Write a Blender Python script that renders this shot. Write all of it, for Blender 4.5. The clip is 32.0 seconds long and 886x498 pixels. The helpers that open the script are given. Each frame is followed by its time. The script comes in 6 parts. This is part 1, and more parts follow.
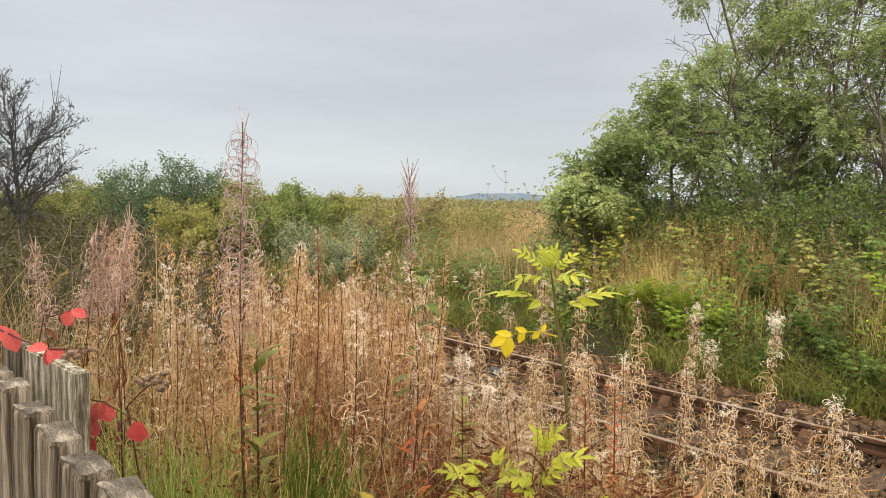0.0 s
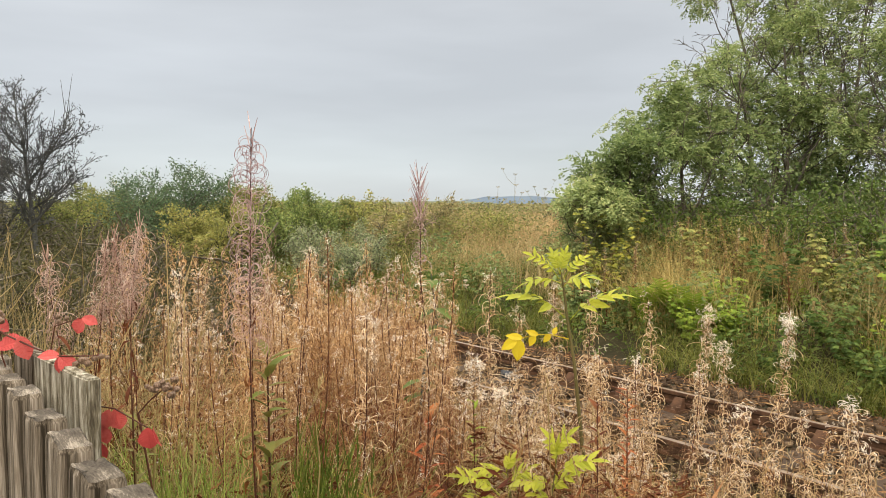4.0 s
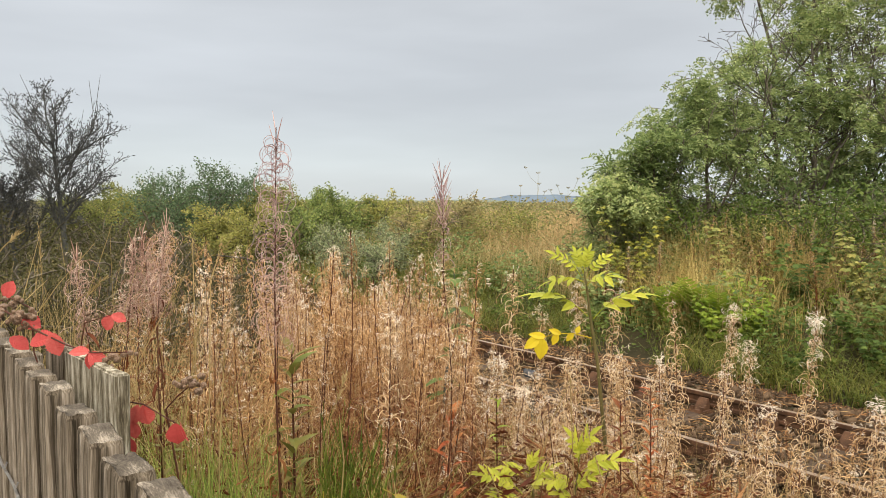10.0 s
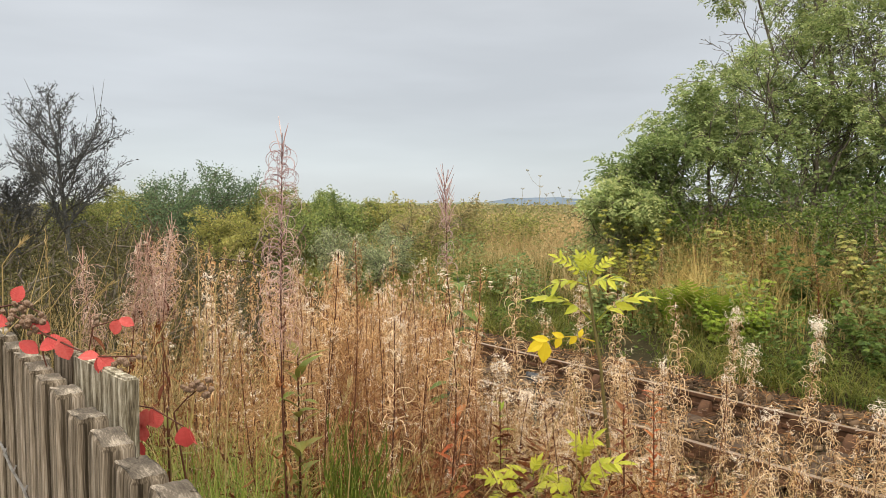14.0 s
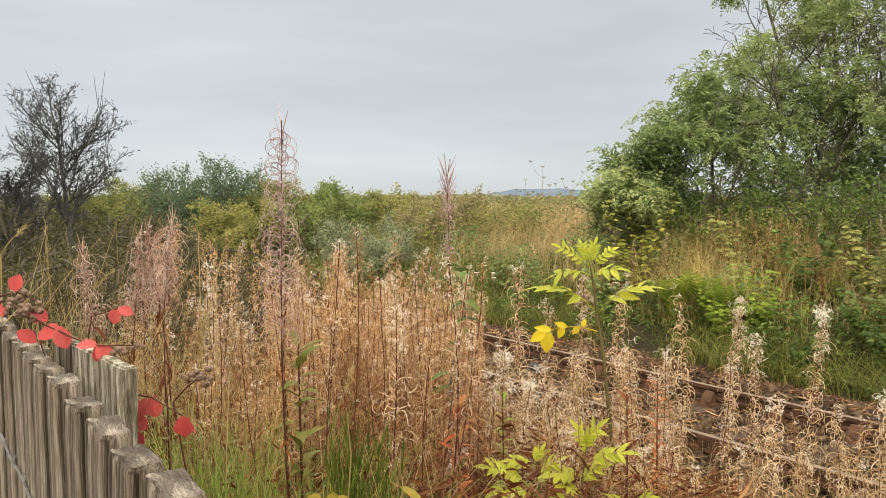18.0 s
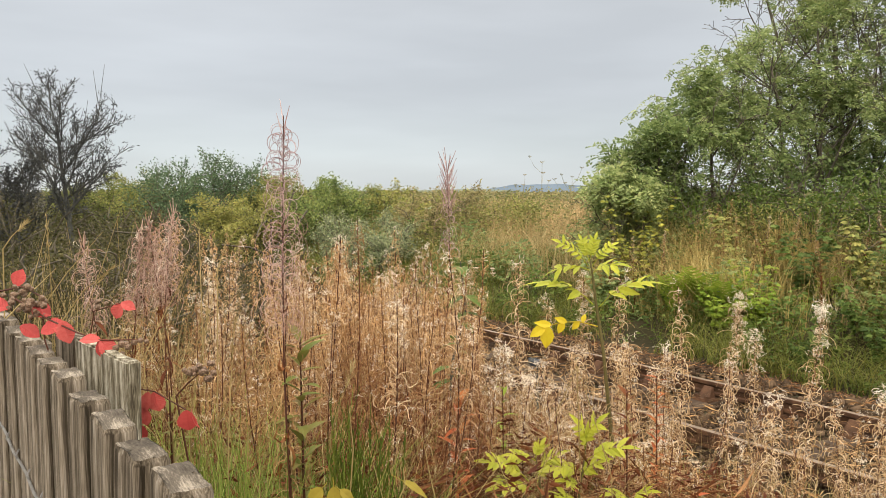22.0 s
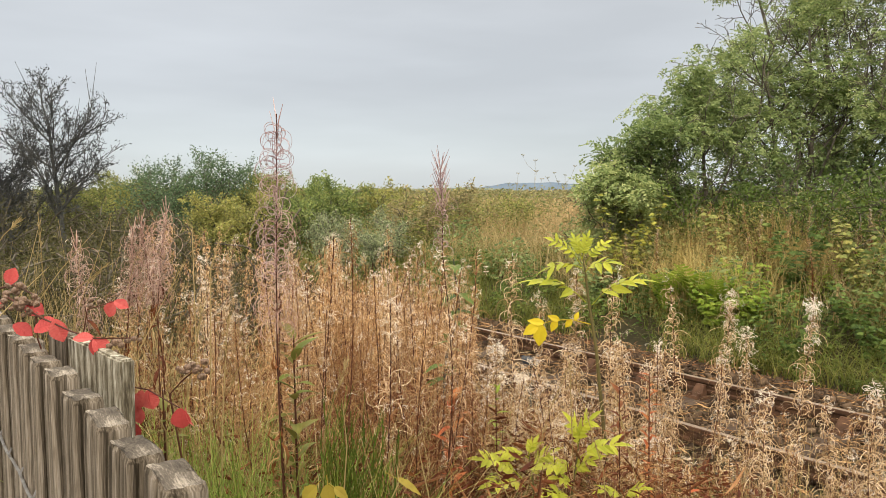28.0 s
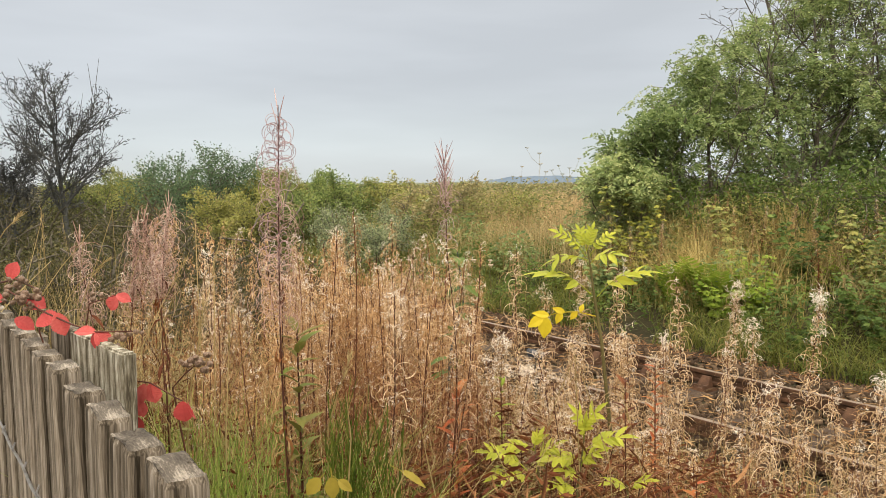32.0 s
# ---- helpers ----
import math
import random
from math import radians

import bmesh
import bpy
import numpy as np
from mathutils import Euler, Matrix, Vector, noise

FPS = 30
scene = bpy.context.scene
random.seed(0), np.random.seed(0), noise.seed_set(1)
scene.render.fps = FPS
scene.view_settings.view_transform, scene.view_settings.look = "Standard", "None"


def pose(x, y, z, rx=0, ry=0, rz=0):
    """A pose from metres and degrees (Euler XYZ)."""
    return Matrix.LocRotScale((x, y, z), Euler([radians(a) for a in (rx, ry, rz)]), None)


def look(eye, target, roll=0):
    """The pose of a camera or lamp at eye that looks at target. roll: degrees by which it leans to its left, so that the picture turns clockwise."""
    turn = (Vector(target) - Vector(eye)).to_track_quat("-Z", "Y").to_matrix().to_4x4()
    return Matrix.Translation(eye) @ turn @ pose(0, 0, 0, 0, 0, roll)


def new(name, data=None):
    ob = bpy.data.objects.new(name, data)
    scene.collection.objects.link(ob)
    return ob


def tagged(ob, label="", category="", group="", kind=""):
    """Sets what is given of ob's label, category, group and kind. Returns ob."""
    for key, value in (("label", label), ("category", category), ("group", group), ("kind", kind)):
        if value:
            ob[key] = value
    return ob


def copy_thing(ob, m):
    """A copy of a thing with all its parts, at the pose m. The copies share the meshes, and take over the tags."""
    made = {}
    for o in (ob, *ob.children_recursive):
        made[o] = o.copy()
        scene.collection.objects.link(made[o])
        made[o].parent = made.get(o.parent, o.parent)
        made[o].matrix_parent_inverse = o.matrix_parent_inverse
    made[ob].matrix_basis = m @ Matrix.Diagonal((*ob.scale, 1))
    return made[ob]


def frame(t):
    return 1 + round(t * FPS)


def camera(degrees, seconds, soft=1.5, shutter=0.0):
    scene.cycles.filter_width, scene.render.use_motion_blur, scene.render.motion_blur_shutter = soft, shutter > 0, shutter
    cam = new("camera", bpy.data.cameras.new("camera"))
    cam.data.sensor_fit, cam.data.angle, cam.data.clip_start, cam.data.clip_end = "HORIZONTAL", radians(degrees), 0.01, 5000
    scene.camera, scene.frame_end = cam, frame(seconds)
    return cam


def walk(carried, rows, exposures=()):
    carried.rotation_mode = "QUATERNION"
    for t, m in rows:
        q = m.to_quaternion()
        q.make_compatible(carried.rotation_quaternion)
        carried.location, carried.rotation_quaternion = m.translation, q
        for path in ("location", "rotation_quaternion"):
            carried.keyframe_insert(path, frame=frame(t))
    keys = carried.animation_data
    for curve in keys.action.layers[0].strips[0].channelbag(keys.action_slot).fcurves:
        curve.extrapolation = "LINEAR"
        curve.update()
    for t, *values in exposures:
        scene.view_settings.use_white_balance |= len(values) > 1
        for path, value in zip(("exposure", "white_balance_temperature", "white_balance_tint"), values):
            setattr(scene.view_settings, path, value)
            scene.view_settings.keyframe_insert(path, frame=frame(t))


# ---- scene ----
# ---- camera and its path ----
cam = camera(59.54, 32.0, soft=0.7)


def held(x, y, z, tilt, roll, turn):
    """Pose of the held camera: tilt from straight down, heading and lean in degrees."""
    return Matrix.Translation((x, y, z)) @ pose(0, 0, 0, tilt, 0, turn) @ pose(0, 0, 0, 0, 0, roll)


# seconds, x, y, z, tilt, roll, turn
HELD = [
    (0, 0.0126, 0.004, 2.0052, 86.351, 0.866, -39.021),
    (0.5, 0.0111, 0.0055, 2.0054, 86.649, 0.753, -38.885),
    (1, 0.0108, 0.0001, 2.0071, 86.81, 0.639, -38.708),
    (1.5, 0.0116, -0.0034, 2.0086, 86.813, 0.543, -38.512),
    (2, 0.0104, -0.0029, 2.0072, 86.79, 0.357, -38.33),
    (2.5, 0.0114, 0.001, 2.007, 86.73, 0.253, -38.221),
    (3, 0.0165, 0.0038, 2.0051, 86.674, 0.182, -38.197),
    (3.5, 0.018, 0.0056, 2.0047, 86.597, 0.18, -38.233),
    (5.5, 0.016, 0.0036, 2.0055, 86.705, 0.391, -38.252),
    (6, 0.015, 0.002, 2.0037, 86.719, 0.401, -38.239),
    (6.5, 0.0138, 0.0007, 2.0034, 86.674, 0.391, -38.189),
    (7, 0.0134, 0.0027, 2.002, 86.665, 0.362, -38.038),
    (7.5, 0.014, 0.0022, 2.0028, 86.68, 0.304, -37.726),
    (8, 0.0138, -0.0006, 2.0026, 86.731, 0.224, -37.316),
    (8.5, 0.0141, -0.001, 2.0028, 86.763, 0.115, -36.92),
    (9, 0.0142, -0.0002, 2.0026, 86.698, 0.139, -36.643),
    (9.5, 0.0144, -0.0014, 2.0031, 86.632, 0.13, -36.536),
    (10, 0.0123, -0.0005, 2.0051, 86.509, 0.154, -36.565),
    (10.5, 0.01, -0.0014, 2.0046, 86.434, 0.118, -36.652),
    (11, 0.0076, -0.0035, 2.0026, 86.341, 0.058, -36.768),
    (11.5, 0.0072, -0.0041, 2.0008, 86.261, 0.062, -36.882),
    (12, 0.0044, -0.0022, 2.0012, 86.252, 0.116, -36.968),
    (12.5, 0.0008, -0.0044, 2.0034, 86.363, 0.131, -36.968),
    (13, -0.0012, -0.0068, 2.0076, 86.497, 0.147, -36.839),
    (13.5, -0.0029, -0.0069, 2.0098, 86.629, 0.145, -36.661),
    (14, -0.0023, -0.0071, 2.0101, 86.712, 0.09, -36.439),
    (14.5, -0.0016, -0.0026, 2.0087, 86.708, 0.041, -36.279),
    (16.5, 0.0053, 0.0004, 2.0048, 86.398, -0.004, -36.234),
    (17, 0.0068, 0.0022, 2.0026, 86.316, -0.028, -36.239),
    (17.5, 0.0102, 0.0031, 2.0011, 86.216, -0.012, -36.213),
    (18, 0.0114, 0.0054, 2.0007, 86.091, -0.026, -36.223),
    (18.5, 0.0123, 0.0042, 2.0004, 85.98, -0.04, -36.246),
    (19, 0.0138, 0.0042, 2.0005, 85.901, -0.023, -36.294),
    (19.5, 0.0133, 0.0024, 2.0007, 85.845, -0.031, -36.299),
    (20, 0.0118, 0.0044, 2.0012, 85.823, 0.002, -36.308),
    (20.5, 0.008, 0.0021, 2.0028, 85.802, -0.019, -36.236),
    (21, 0.0061, 0.0022, 2.0033, 85.765, 0.028, -36.2),
    (21.5, 0.0044, 0.0024, 2.0016, 85.758, 0.013, -36.21),
    (22, 0.0032, 0.0044, 2.0004, 85.748, 0.013, -36.301),
    (22.5, 0.0031, 0.0035, 2.0003, 85.758, 0.031, -36.378),
    (23, 0.0043, 0.0047, 1.9996, 85.771, 0.035, -36.47),
    (23.5, 0.0029, 0.0024, 1.9992, 85.792, 0.044, -36.5),
    (24, -0.0002, 0.0013, 2.0018, 85.812, 0.07, -36.527),
    (24.5, -0.0043, 0.002, 2.0019, 85.836, 0.036, -36.536),
    (25, -0.0072, -0.0004, 2.0024, 85.803, 0.026, -36.576),
    (25.5, -0.0091, -0.0024, 1.9991, 85.77, 0.01, -36.638),
    (27.5, 0.0013, -0, 2.0002, 85.636, -0.036, -36.886),
    (28, -0, 0, 2, 85.633, -0, -36.8),
    (28.5, -0.0033, -0.0001, 1.999, 85.651, -0, -36.704),
    (29, -0.0046, -0.0012, 1.9969, 85.676, -0.051, -36.623),
    (29.5, -0.0063, -0.003, 1.9973, 85.636, -0.092, -36.557),
    (30, -0.0048, -0.0016, 1.9967, 85.552, -0.196, -36.496),
    (30.5, 0.0013, 0.0009, 1.9958, 85.404, -0.272, -36.448),
    (31, 0.0087, 0.0054, 1.9925, 85.305, -0.337, -36.442),
    (31.5, 0.0109, 0.0087, 1.9915, 85.209, -0.389, -36.452),
    (32, 0.01, 0.0093, 1.9923, 85.196, -0.402, -36.461),
]
walk(cam, [(r[0], held(*r[1:])) for r in HELD])

# ---- world: overcast sky, soft sun behind the cloud ----
world = bpy.data.worlds.new("overcast_sky")
scene.world = world
world.use_nodes = True
wn, wl = world.node_tree.nodes, world.node_tree.links
wn.clear()
w_out = wn.new("ShaderNodeOutputWorld")
w_add = wn.new("ShaderNodeAddShader")
w_sky = wn.new("ShaderNodeTexSky")
w_sky.sky_type = "NISHITA"
w_sky.sun_disc = False
w_sky.sun_elevation = radians(37)
w_sky.sun_rotation = radians(200)
w_b1 = wn.new("ShaderNodeBackground")
w_b1.inputs[1].default_value = 0.012
w_b2 = wn.new("ShaderNodeBackground")
w_b2.inputs[1].default_value = 1.0
w_tc = wn.new("ShaderNodeTexCoord")
w_sep = wn.new("ShaderNodeSeparateXYZ")
w_ramp = wn.new("ShaderNodeValToRGB")
w_ramp.color_ramp.elements[0].position = 0.0
w_ramp.color_ramp.elements[0].color = (0.64, 0.68, 0.70, 1)
w_ramp.color_ramp.elements[1].position = 1.0
w_ramp.color_ramp.elements[1].color = (4.1, 3.82, 3.3, 1)
for p_, c_ in ((0.05, (0.62, 0.665, 0.69)), (0.12, (0.59, 0.615, 0.645)), (0.3, (0.62, 0.64, 0.66)), (0.45, (2.15, 2.04, 1.86))):
    e_ = w_ramp.color_ramp.elements.new(p_)
    e_.color = (*c_, 1)
w_map = wn.new("ShaderNodeMapping")
w_map.inputs["Scale"].default_value = (1.6, 1.6, 9.0)
w_noise = wn.new("ShaderNodeTexNoise")
w_noise.inputs["Scale"].default_value = 1.3
w_noise.inputs["Detail"].default_value = 4.0
w_nr = wn.new("ShaderNodeMapRange")
w_nr.inputs["From Min"].default_value = 0.3
w_nr.inputs["From Max"].default_value = 0.7
w_nr.inputs["To Min"].default_value = 0.9
w_nr.inputs["To Max"].default_value = 1.1
w_mul = wn.new("ShaderNodeVectorMath")
w_mul.operation = "SCALE"
wl.new(w_tc.outputs["Generated"], w_sep.inputs[0])
wl.new(w_sep.outputs["Z"], w_ramp.inputs[0])
wl.new(w_tc.outputs["Generated"], w_map.inputs[0])
wl.new(w_map.outputs[0], w_noise.inputs["Vector"])
wl.new(w_noise.outputs[0], w_nr.inputs[0])
wl.new(w_ramp.outputs[0], w_mul.inputs[0])
wl.new(w_nr.outputs[0], w_mul.inputs["Scale"])
wl.new(w_mul.outputs[0], w_b2.inputs[0])
wl.new(w_sky.outputs[0], w_b1.inputs[0])
wl.new(w_b1.outputs[0], w_add.inputs[0])
wl.new(w_b2.outputs[0], w_add.inputs[1])
wl.new(w_add.outputs[0], w_out.inputs[0])

sun = new("sun", bpy.data.lights.new("sun", "SUN"))
sun.data.energy = 3.2
sun.data.angle = radians(35)
sun.data.color = (1.0, 0.875, 0.715)
sun.matrix_basis = look((-8, -10, 9.5), (0, 0, 0))
scene.view_settings.exposure = 0.0

# ---- materials ----


def node_mat(name):
    m = bpy.data.materials.new(name)
    m.use_nodes = True
    n, l = m.node_tree.nodes, m.node_tree.links
    return m, n, l, n["Principled BSDF"]


def ramp_node(n, cols):
    r = n.new("ShaderNodeValToRGB")
    cr = r.color_ramp
    cr.elements[0].position, cr.elements[0].color = 0.0, (*cols[0], 1)
    cr.elements[1].position, cr.elements[1].color = 1.0, (*cols[-1], 1)
    for i, c in enumerate(cols[1:-1]):
        e = cr.elements.new((i + 1) / (len(cols) - 1))
        e.color = (*c, 1)
    return r


def plant_mat(name, cols, rough=0.6, thin=0.3, scale=60.0, objects=0.35):
    """Leaf or stalk: colour differs from piece to piece and from plant to plant, blotched by fine noise; light shines through."""
    m, n, l, b = node_mat(name)
    geo, info, tc = n.new("ShaderNodeNewGeometry"), n.new("ShaderNodeObjectInfo"), n.new("ShaderNodeTexCoord")
    nz = n.new("ShaderNodeTexNoise")
    nz.inputs["Scale"].default_value = scale
    nz.inputs["Detail"].default_value = 3.0
    l.new(tc.outputs["Object"], nz.inputs["Vector"])
    a = n.new("ShaderNodeMath")
    a.operation = "MULTIPLY_ADD"
    a.inputs[1].default_value = 0.9 - objects
    l.new(geo.outputs["Random Per Island"], a.inputs[0])
    o = n.new("ShaderNodeMath")
    o.operation = "MULTIPLY"
    o.inputs[1].default_value = objects
    l.new(info.outputs["Random"], o.inputs[0])
    l.new(o.outputs[0], a.inputs[2])
    s = n.new("ShaderNodeMath")
    s.operation = "MULTIPLY_ADD"
    s.inputs[1].default_value = 0.5
    l.new(nz.outputs[0], s.inputs[0])
    l.new(a.outputs[0], s.inputs[2])
    d = n.new("ShaderNodeMath")
    d.operation = "SUBTRACT"
    d.inputs[1].default_value = 0.2
    l.new(s.outputs[0], d.inputs[0])
    r = ramp_node(n, cols)
    l.new(d.outputs[0], r.inputs[0])
    l.new(r.outputs[0], b.inputs["Base Color"])
    b.inputs["Roughness"].default_value = rough
    b.inputs["Specular IOR Level"].default_value = 0.18
    if thin:
        t, mix, out = n.new("ShaderNodeBsdfTranslucent"), n.new("ShaderNodeMixShader"), n["Material Output"]
        l.new(r.outputs[0], t.inputs["Color"])
        mix.inputs[0].default_value = thin
        l.new(b.outputs[0], mix.inputs[1])
        l.new(t.outputs[0], mix.inputs[2])
        l.new(mix.outputs[0], out.inputs["Surface"])
    return m


def rough_mat(name, cols, scale=8.0, rough=0.85, bump=0.3, stretch=(1, 1, 1), fine=90.0, metal=0.0, islands=0.0, objects=0.0, bumpd=0.01, span=(0.5, 1.1)):
    """Two scales of blotches and a bump, in metres of the thing's own space."""
    m, n, l, b = node_mat(name)
    tc, mp = n.new("ShaderNodeTexCoord"), n.new("ShaderNodeMapping")
    mp.inputs["Scale"].default_value = stretch
    l.new(tc.outputs["Object"], mp.inputs[0])
    n1, n2 = n.new("ShaderNodeTexNoise"), n.new("ShaderNodeTexNoise")
    n1.inputs["Scale"].default_value, n2.inputs["Scale"].default_value = scale, fine
    n1.inputs["Detail"].default_value = n2.inputs["Detail"].default_value = 5.0
    l.new(mp.outputs[0], n1.inputs["Vector"])
    l.new(mp.outputs[0], n2.inputs["Vector"])
    a = n.new("ShaderNodeMath")
    a.operation = "MULTIPLY_ADD"
    a.inputs[1].default_value = 0.6
    l.new(n2.outputs[0], a.inputs[0])
    l.new(n1.outputs[0], a.inputs[2])
    mr = n.new("ShaderNodeMapRange")
    mr.inputs["From Min"].default_value, mr.inputs["From Max"].default_value = span
    l.new(a.outputs[0], mr.inputs[0])
    val = mr.outputs[0]
    for amount, node, out in ((islands, "ShaderNodeNewGeometry", "Random Per Island"), (objects, "ShaderNodeObjectInfo", "Random")):
        if amount:
            g, k = n.new(node), n.new("ShaderNodeMix")
            k.inputs[0].default_value = amount
            l.new(val, k.inputs[2])
            l.new(g.outputs[out], k.inputs[3])
            val = k.outputs[0]
    r = ramp_node(n, cols)
    l.new(val, r.inputs[0])
    l.new(r.outputs[0], b.inputs["Base Color"])
    b.inputs["Roughness"].default_value = rough
    b.inputs["Metallic"].default_value = metal
    b.inputs["Specular IOR Level"].default_value = 0.5 if metal or rough < 0.6 else 0.15
    bp = n.new("ShaderNodeBump")
    bp.inputs["Strength"].default_value = bump
    bp.inputs["Distance"].default_value = bumpd
    l.new(a.outputs[0], bp.inputs["Height"])
    l.new(bp.outputs[0], b.inputs["Normal"])
    return m


M_STONE = rough_mat("ballast_stone", [(0.016, 0.009, 0.005), (0.038, 0.023, 0.013), (0.072, 0.045, 0.025), (0.136, 0.093, 0.059)], 12, 0.9, 0.4, islands=0.75)
M_STONE_ONE = rough_mat("ballast_stone_single", [(0.019, 0.011, 0.006), (0.043, 0.026, 0.015), (0.075, 0.048, 0.029), (0.153, 0.108, 0.072)], 12, 0.9, 0.4, objects=0.75)
M_RUST = rough_mat("rusted_steel", [(0.027, 0.014, 0.008), (0.059, 0.03, 0.017), (0.108, 0.056, 0.03)], 9, 0.75, 0.3, fine=120)
M_RUNNING = rough_mat("worn_rail_top", [(0.12, 0.083, 0.057), (0.21, 0.155, 0.115)], 6, 0.45, 0.1, metal=0.3)
M_SLEEPER = rough_mat("weathered_sleeper", [(0.025, 0.015, 0.01), (0.049, 0.032, 0.021), (0.084, 0.058, 0.04)], 5, 0.85, 0.5, stretch=(0.4, 3, 3))
M_WOOD = rough_mat("weathered_grey_wood", [(0.019, 0.014, 0.008), (0.083, 0.066, 0.047), (0.19, 0.157, 0.12), (0.334, 0.291, 0.241)], 5, 0.9, 1.0, stretch=(9, 9, 0.35), fine=55, objects=0.15, bumpd=0.006, span=(0.6, 1.0))
M_WOODTOP = rough_mat("weathered_end_grain", [(0.027, 0.022, 0.017), (0.09, 0.076, 0.061), (0.316, 0.276, 0.226)], 20, 0.95, 0.5, stretch=(2.0, 0.5, 1), fine=240, objects=0.25, bumpd=0.006, span=(0.6, 1.02))
M_BOARD = rough_mat("lichened_grey_board", [(0.054, 0.044, 0.029), (0.145, 0.125, 0.086), (0.314, 0.288, 0.229), (0.508, 0.484, 0.406)], 7, 0.9, 0.9, stretch=(9, 9, 1.0), fine=50, bumpd=0.006, span=(0.6, 1.05))
M_WIRE = rough_mat("galvanised_wire", [(0.12, 0.115, 0.11), (0.28, 0.27, 0.26)], 40, 0.5, 0.2, metal=0.6)
M_BARK = rough_mat("grey_bark", [(0.04, 0.034, 0.026), (0.1, 0.087, 0.066), (0.19, 0.17, 0.14)], 10, 0.9, 0.6, stretch=(2, 2, 0.6))
M_DARKTWIG = rough_mat("dark_twig", [(0.03, 0.033, 0.033), (0.065, 0.066, 0.06), (0.11, 0.105, 0.09)], 20, 0.85, 0.3)
M_MARKER = rough_mat("dark_painted_metal", [(0.014, 0.017, 0.023), (0.032, 0.036, 0.046)], 20, 0.65, 0.2)
# the hill's blue-grey is distance haze put into the colour; no haze volume
M_HAZED_HILL = rough_mat("haze_tinted_hill", [(0.075, 0.105, 0.145), (0.105, 0.138, 0.178)], 0.004, 1.0, 0.0, fine=0.02)
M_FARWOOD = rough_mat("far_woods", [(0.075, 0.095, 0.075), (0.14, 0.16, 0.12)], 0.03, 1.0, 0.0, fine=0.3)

M_ASH = plant_mat("ash_leaf", [(0.065, 0.11, 0.039), (0.162, 0.222, 0.08), (0.304, 0.366, 0.143), (0.538, 0.558, 0.249)], 0.42, 0.5, 3.0)
M_BUSH = plant_mat("bush_leaf", [(0.05, 0.069, 0.02), (0.151, 0.177, 0.049), (0.291, 0.286, 0.084), (0.426, 0.375, 0.112)], 0.6, 0.35, 1.2)
M_NETTLE = plant_mat("bank_leaf", [(0.02, 0.042, 0.009), (0.058, 0.098, 0.02), (0.11, 0.16, 0.034), (0.22, 0.26, 0.062)], 0.55, 0.35, 1.5)
M_LIME = plant_mat("lime_leaf", [(0.102, 0.168, 0.02), (0.204, 0.284, 0.034), (0.336, 0.399, 0.057)], 0.5, 0.4, 4.0)
M_GRASS = plant_mat("green_grass", [(0.029, 0.045, 0.007), (0.078, 0.098, 0.016), (0.144, 0.158, 0.032), (0.3, 0.245, 0.072)], 0.55, 0.3, 2.0)
M_FRESH = plant_mat("fresh_grass", [(0.044, 0.078, 0.012), (0.106, 0.163, 0.024), (0.213, 0.267, 0.048), (0.45, 0.416, 0.144)], 0.5, 0.3, 3.0)
M_STRAW = plant_mat("dry_grass", [(0.11, 0.075, 0.028), (0.24, 0.175, 0.072), (0.38, 0.29, 0.135), (0.52, 0.43, 0.24)], 0.7, 0.3, 2.0)
M_GOLD = plant_mat("golden_grass", [(0.17, 0.115, 0.035), (0.34, 0.25, 0.085), (0.5, 0.4, 0.16), (0.62, 0.53, 0.27)], 0.7, 0.3, 2.0)
M_SCRUB = plant_mat("mixed_scrub", [(0.091, 0.111, 0.039), (0.182, 0.182, 0.072), (0.299, 0.247, 0.117), (0.39, 0.286, 0.156)], 0.7, 0.25, 0.6)
M_FIELD = plant_mat("field_growth", [(0.09, 0.084, 0.031), (0.216, 0.162, 0.07), (0.408, 0.282, 0.138), (0.6, 0.45, 0.24)], 0.7, 0.25, 0.35)
M_STEM = plant_mat("red_brown_stem", [(0.022, 0.008, 0.006), (0.06, 0.02, 0.012), (0.13, 0.05, 0.026)], 0.6, 0.0, 20)
M_CURL = plant_mat("dry_seed_pod", [(0.09, 0.034, 0.012), (0.26, 0.132, 0.053), (0.46, 0.285, 0.13), (0.68, 0.52, 0.32)], 0.65, 0.2, 30, 0.4)
M_GREYPOD = plant_mat("greying_seed_pod", [(0.12, 0.058, 0.028), (0.3, 0.185, 0.098), (0.49, 0.345, 0.205), (0.68, 0.56, 0.39)], 0.7, 0.2, 30, 0.3)
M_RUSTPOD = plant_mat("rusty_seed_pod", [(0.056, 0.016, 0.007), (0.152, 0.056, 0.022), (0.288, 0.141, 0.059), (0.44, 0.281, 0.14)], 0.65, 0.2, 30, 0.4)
M_ELDER = plant_mat("elder_leaf", [(0.037, 0.069, 0.035), (0.088, 0.138, 0.069), (0.163, 0.225, 0.112), (0.312, 0.375, 0.213)], 0.5, 0.35, 1.5)
M_BRIGHT = plant_mat("bright_bush_leaf", [(0.06, 0.101, 0.031), (0.15, 0.202, 0.061), (0.288, 0.333, 0.103), (0.456, 0.464, 0.182)], 0.5, 0.4, 1.5)
M_YELGREEN = plant_mat("yellowing_leaf", [(0.128, 0.152, 0.028), (0.264, 0.264, 0.044), (0.416, 0.368, 0.066)], 0.5, 0.4, 6.0)
M_GREYGREEN = plant_mat("grey_green_leaf", [(0.075, 0.105, 0.053), (0.165, 0.203, 0.105), (0.285, 0.315, 0.173), (0.45, 0.465, 0.27)], 0.6, 0.3, 2.0)
